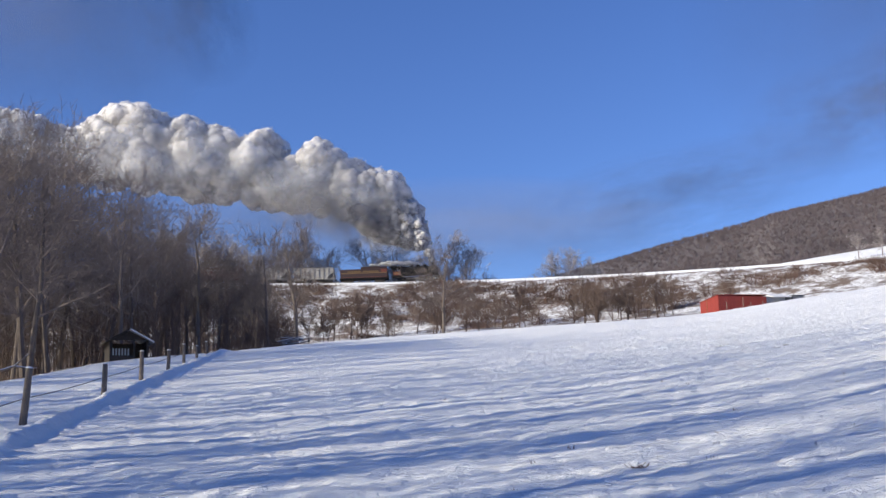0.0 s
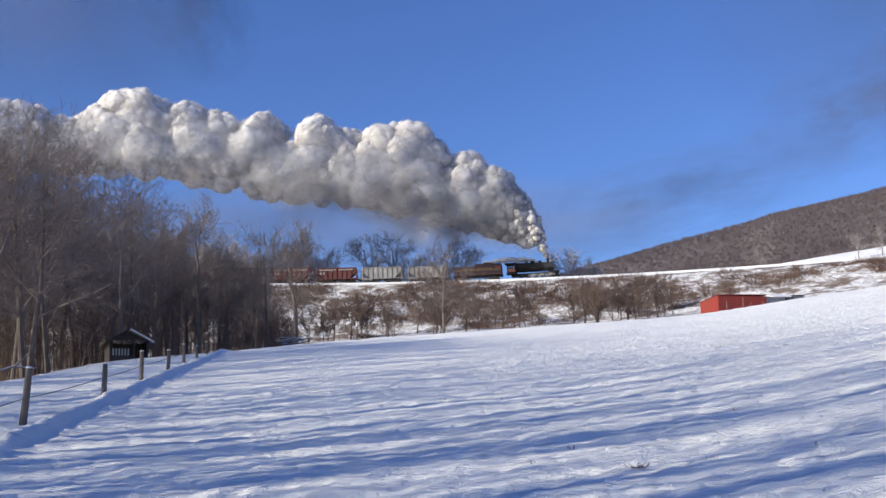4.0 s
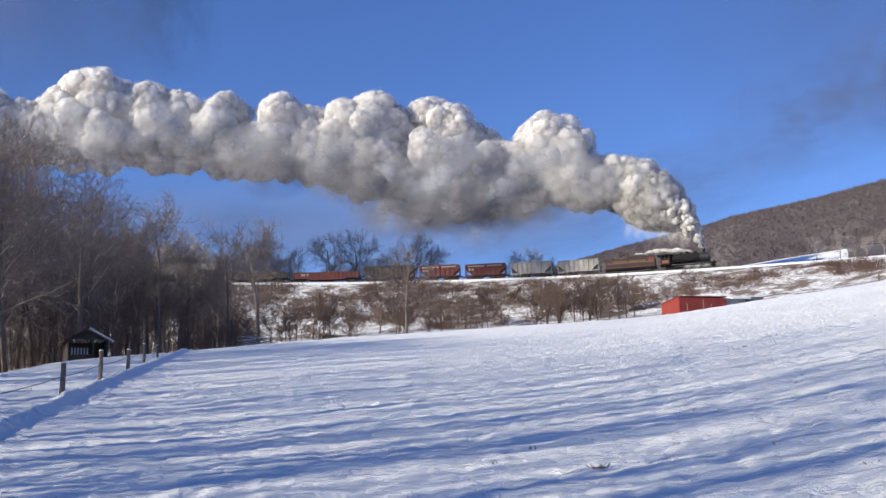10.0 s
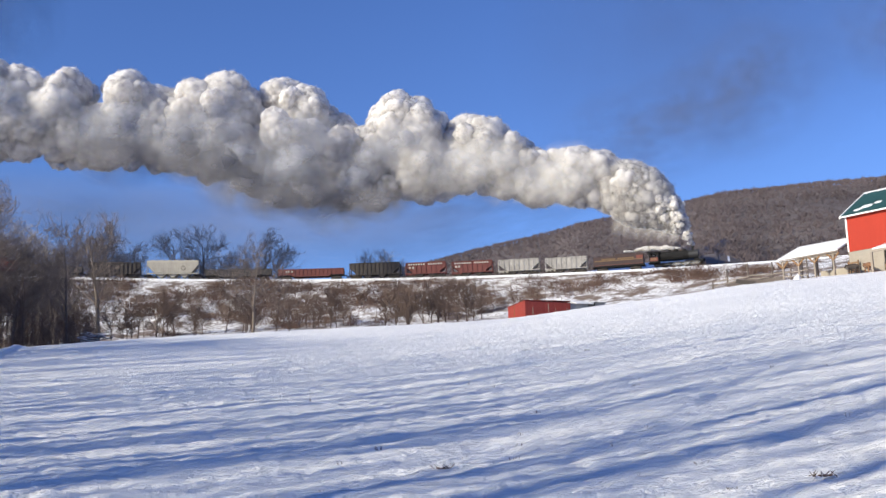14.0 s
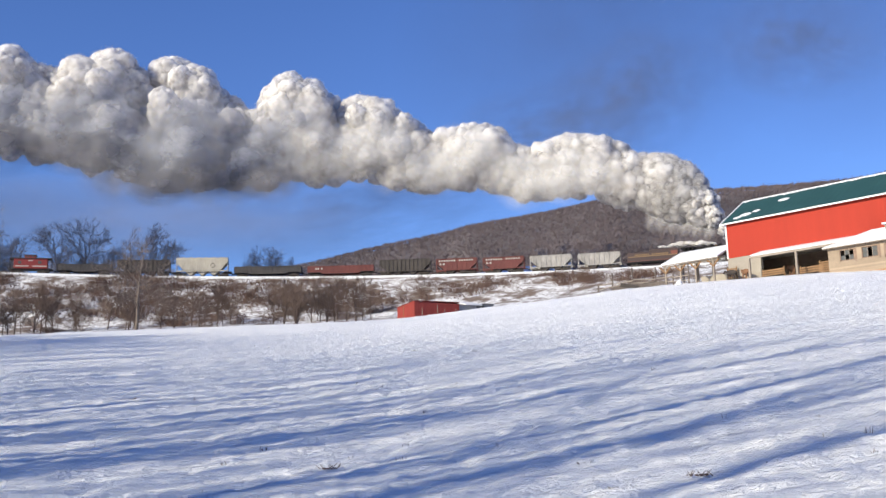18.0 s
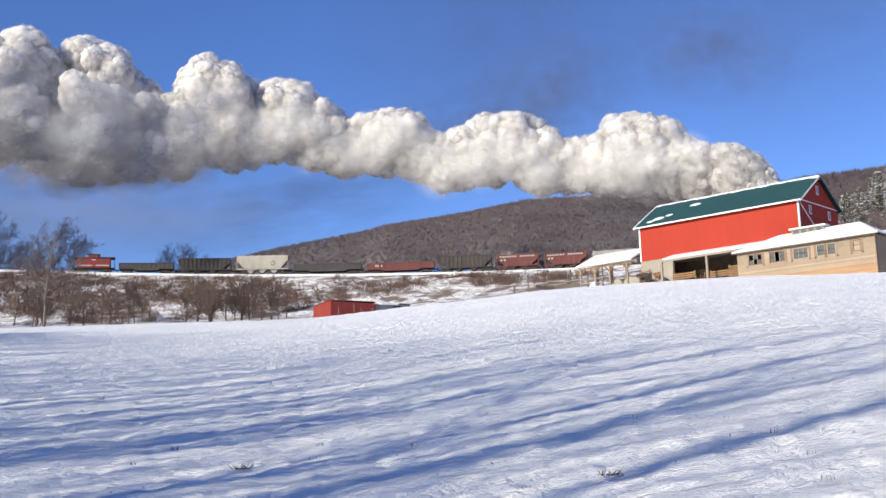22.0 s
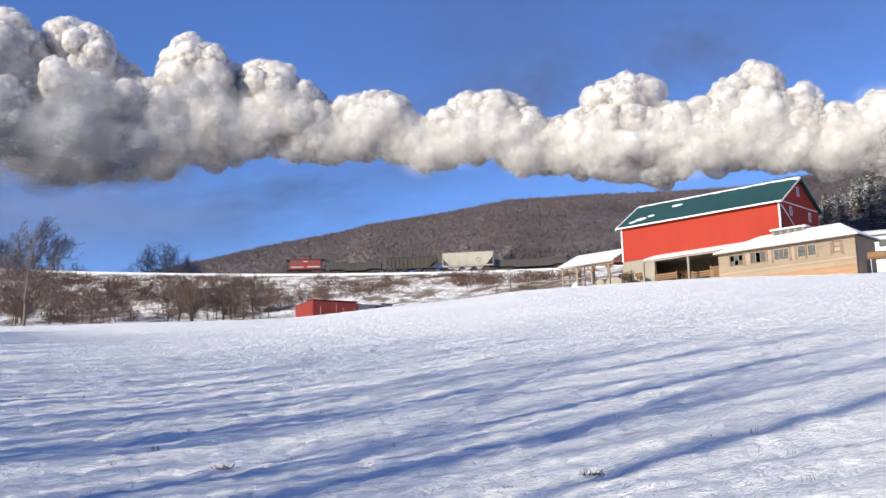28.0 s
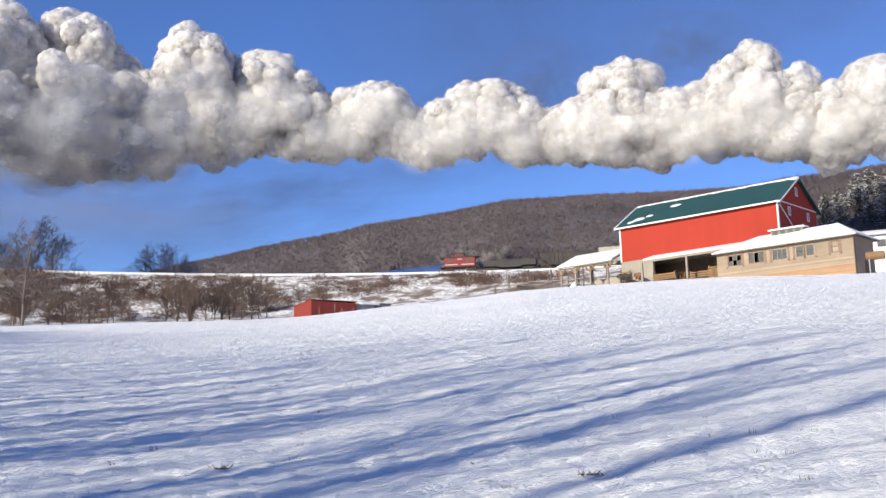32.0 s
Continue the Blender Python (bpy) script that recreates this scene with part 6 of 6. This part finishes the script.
def build_plume():
    """Puffs along the line. A billow rides in the head of the plume behind the stack until its place is reached, then stays and rises."""
    rng = random.Random(77)
    s, s_end = s_of(-20), s_of(58)
    while s < s_end:
        born = time_of(s)
        p, h = on_track(s)
        ahead = Vector((math.cos(radians(h)), math.sin(radians(h)), 0))
        away = Vector((-ahead.y, ahead.x, 0))
        base = p + Vector((0, 0, 4.7))
        puff = thing("smoke_puff", "billowing white and grey puff of locomotive exhaust", "smoke", "puffs of the exhaust plume")
        puff.location = base
        az = math.degrees(math.atan2(p.x, p.y))
        tower = 0.955 + 1.5 * (float(np.interp(az, HEAD_AZ, HEAD)) - 1.0)
        hang = float(np.interp(az, HANG_AZ, HANG))
        old = born < -0.9
        murky = rng.random() < float(ease((born + 6.0) / 5.0) * (1 - ease((born - 2.0) / 7.0)))
        for k in range(19):
            big, wisp = k < 9, k > 15
            size = rng.uniform(3.8, 6.0) if big else rng.uniform(2.2, 3.6) * (1.2 if old else 1.0)
            ang = rng.uniform(0, 6.28)
            rho = math.sqrt(rng.uniform(0.0, 0.85)) if big else math.sqrt(rng.uniform(0.35, 1.0))
            if wisp:
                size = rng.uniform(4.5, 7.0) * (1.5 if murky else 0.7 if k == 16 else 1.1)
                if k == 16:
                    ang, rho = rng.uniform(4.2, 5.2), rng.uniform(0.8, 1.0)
            if k in (6, 7, 8):
                ang, rho = rng.uniform(1.1, 2.0), rng.uniform(0.7, 0.95)
            w, v = rho * math.sin(ang), rho * math.cos(ang)
            u = rng.gauss(0, 1.6)
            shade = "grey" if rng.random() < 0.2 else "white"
            # low billows greyer: murky smoke, with the plume's underside shade put into colour
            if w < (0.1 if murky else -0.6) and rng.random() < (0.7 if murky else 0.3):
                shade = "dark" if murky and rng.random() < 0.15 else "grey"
            if wisp:
                # murky puffs carry one dark veil along their lower edge
                ob = new("wisp", rng.choice(WISPS[("low_dark" if k == 16 else "grey") if murky else "thin" if k == 16 else "white"]))
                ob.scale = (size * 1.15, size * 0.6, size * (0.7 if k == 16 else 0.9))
                spin0 = Vector((0, 0, h))
            else:
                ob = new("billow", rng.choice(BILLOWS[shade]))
                ob.scale = (size, size, size * rng.uniform(0.85, 1.1))
                spin0 = Vector((rng.uniform(0, 360), rng.uniform(0, 360), rng.uniform(0, 360)))
            ob.parent = puff
            tb = born + rng.uniform(-0.3, 0.3)

            def at(a):
                top, low = plume_top(a) * (1 + (tower - 1) * min(1.0, a / 4)), plume_low(a) + hang * min(1.0, a / 7)
                mid, half = (top + low) / 2, (top - low) / 2
                if wisp:
                    room, v2 = half, -1.05
                    if k == 17 and murky:
                        room, v2 = half * 0.9, 0.3 - 1.3 * min(1.0, max(0.0, (a - 5) / 11))
                else:
                    room, v2 = max(0.8, half - size * 1.05), v
                swell = 1 - math.exp(-a / 1.6)
                return ahead * (u * swell) + away * (v2 * (half if wisp else room * 0.9)) + Vector((0, 0, mid + (w * (1.18 if murky else 1.0) if not wisp or k == 16 else w * 0.35 - (0.75 if k == 17 and murky else 0.25)) * room))

            rows = []
            t = 0.0
            if wisp and not old:
                below = pose(*(away * 4 + Vector((0, 0, -20))), *spin0)
                rows = [(tb - 40, below), (0.0, below), (tb + 2.96, below)]
                for a in AGES[3:]:
                    rows.append((tb + a, pose(*at(a), *spin0)))
                SMOKE.append((ob, rows))
                continue
            # it waits inside the leaning column, comes out to the skin of it, and is then left behind
            leave = 0.22 + 0.30 * (w + 1.1) + 0.23 * (size - 1.8)
            while t < min(tb + leave, 31.9):
                wait = tb + leave - t
                q, hq = on_track(stack_s(t) - 7.8 * leave)
                spot = at(leave) - ahead * (u * (1 - math.exp(-leave / 1.6)))
                mid = Vector((0, 0, (plume_top(leave) + plume_low(leave)) / 2))
                spot = mid + (spot - mid) * (1.0 - 0.5 * min(1.0, wait / 2.0))
                rows.append((t, Matrix.Translation(q - p) @ pose(*spot, spin0.x, spin0.y - 25 * min(1.0, wait / 2.0), spin0.z)))
                t += 1.0 if wait > 2.6 else 0.4
            for a in AGES:
                if not old and a < leave + 0.35:
                    continue
                turn = (0 if wisp else 30) * (1 - math.exp(-(a - 0.9) / 4.0))
                rows.append((tb + a, pose(*at(a), spin0.x, spin0.y + turn, spin0.z)))
            SMOKE.append((ob, rows))
        s += 5.2


build_plume()


def build_exhaust_column():
    """The column just over the stack, always new and always there."""
    rng = random.Random(78)
    col = thing("exhaust_column", "dense column of steam rising from the smokestack", "smoke")
    for k in range(110):
        a = 0.02 + 1.75 * (k / 109) ** 1.25
        top, low = plume_top(a), plume_low(a)
        mid, half = (top + low) / 2, max(0.4, (top - low) / 2)
        r = min(half, 0.32 + 0.85 * a ** 0.7 * rng.uniform(0.7, 1.25))
        w = rng.uniform(0, 6.28)
        out = (half - 0.75 * r) * math.sqrt(rng.uniform(0.5, 1.0))
        ob = new("billow", rng.choice(BILLOWS["fresh" if rng.random() < 0.85 else "grey"]))
        ob.parent = col
        ob.scale = (r, r, r)
        ob.location = (-7.0 * a * (1 - 0.25 * math.exp(-a)) + rng.gauss(0, 0.25), -abs(math.cos(w)) * out, 4.7 + mid + math.sin(w) * out)
        ob.rotation_euler = (rng.uniform(0, 6), rng.uniform(0, 6), rng.uniform(0, 6))
    # a thin curtain of steam that falls back over the tender
    for k in range(6):
        ob = new("wisp", WISPS["white"][k % 4])
        ob.parent = col
        ob.scale = (1.5 + 0.25 * k, 0.6, 2.6 + 0.5 * k)
        ob.location = (-3.5 - 2.2 * k, -1.2, 7.4 + 1.0 * k)
        ob.rotation_euler = (0, 0.5, 0)
    return col


COLUMN = build_exhaust_column()


def build_leaks():
    """Steam blown back along the engine from the safety valves and cylinders."""
    rng = random.Random(79)
    jet = thing("steam_leak", "white steam trailing from the safety valves and cylinders", "smoke")
    for k in range(16):
        f = k / 15
        ob = new("billow", BILLOWS["fresh"][k % 7])
        ob.parent = jet
        r = 0.28 + 0.35 * math.sin(math.pi * min(1.0, f * 1.2)) * rng.uniform(0.7, 1.2)
        ob.scale = (r * 2.2, r, r * 0.8)
        ob.location = (-3.2 - 11.5 * f, rng.gauss(0, 0.25), 4.45 + 0.5 * math.sin(2.6 * f) + rng.gauss(0, 0.1))
        ob.rotation_euler = (rng.uniform(0, 6), 0.1, 0)
    for k in range(3):
        ob = new("wisp", WISPS["white"][k])
        ob.parent = jet
        ob.scale = (1.3, 0.4, 0.6)
        ob.location = (0.6 - 2.0 * k, -1.9, 0.7)
    return jet


LEAK = build_leaks()


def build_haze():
    """Old smoke thinned out to a haze, plus veils that tone the sky."""
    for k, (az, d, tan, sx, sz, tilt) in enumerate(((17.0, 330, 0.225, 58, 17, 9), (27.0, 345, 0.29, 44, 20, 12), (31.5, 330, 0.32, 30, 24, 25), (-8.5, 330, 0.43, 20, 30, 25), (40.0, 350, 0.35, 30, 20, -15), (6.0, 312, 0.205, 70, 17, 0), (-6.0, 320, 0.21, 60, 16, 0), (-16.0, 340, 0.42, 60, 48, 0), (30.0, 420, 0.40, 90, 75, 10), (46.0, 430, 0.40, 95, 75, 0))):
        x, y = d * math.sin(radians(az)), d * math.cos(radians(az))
        hz = thing("smoke_haze", "thin veil for old grey smoke and added sky haze", "smoke", "veils of old smoke")
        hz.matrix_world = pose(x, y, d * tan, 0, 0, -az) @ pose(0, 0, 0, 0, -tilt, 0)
        # first five are old smoke; pale ones imitate sky haze, dusk ones darken the sky
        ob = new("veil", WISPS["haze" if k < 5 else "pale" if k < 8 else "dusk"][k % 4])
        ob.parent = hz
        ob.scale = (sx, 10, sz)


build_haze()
# ---------------------------------------------------------------- what moves
def motions():
    for car, back in TRAIN + [(COLUMN, 0.0), (LEAK, 0.0)]:
        rows = []
        for k in range(33):
            p, h = on_track(stack_s(k) - back)
            rows.append((float(k), pose(*p, 0, 0, h)))
        walk(car, rows)
    # driving wheels and side rods
    s0 = stack_s(0)
    steps = [k * 0.1 for k in range(321)]
    for d in DRIVERS:
        x = d.location.x
        walk(d, [(t, pose(x, 0, 0.71, 0, math.degrees((stack_s(t) - s0) / 0.71), 0)) for t in steps])
    for rod in RODS:
        rows = []
        for t in steps:
            a = (stack_s(t) - s0) / 0.71
            rows.append((t, pose(0.30 * math.sin(a), 0, 0.71 + 0.30 * math.cos(a), 0, 0, 0)))
        walk(rod, rows)
    # billows ride with the engine in the plume's head, stay behind when their turn comes, then swell and rise
    for ob, rows in SMOKE:
        out = [r for r in rows if 0 <= r[0] <= 32]
        before, after = [r for r in rows if r[0] < 0], [r for r in rows if r[0] > 32]
        if before and out and out[0][0] > 0.05:
            (t0, m0), (t1, m1) = before[-1], out[0]
            out.insert(0, (0.0, m0.lerp(m1, -t0 / (t1 - t0))))
        if after and out and out[-1][0] < 31.95:
            (t0, m0), (t1, m1) = out[-1], after[0]
            out.append((32.0, m0.lerp(m1, (32 - t0) / (t1 - t0))))
        clean = []
        for r in out:
            if not clean or frame(r[0]) > frame(clean[-1][0]):
                clean.append(r)
        walk(ob, clean)


motions()
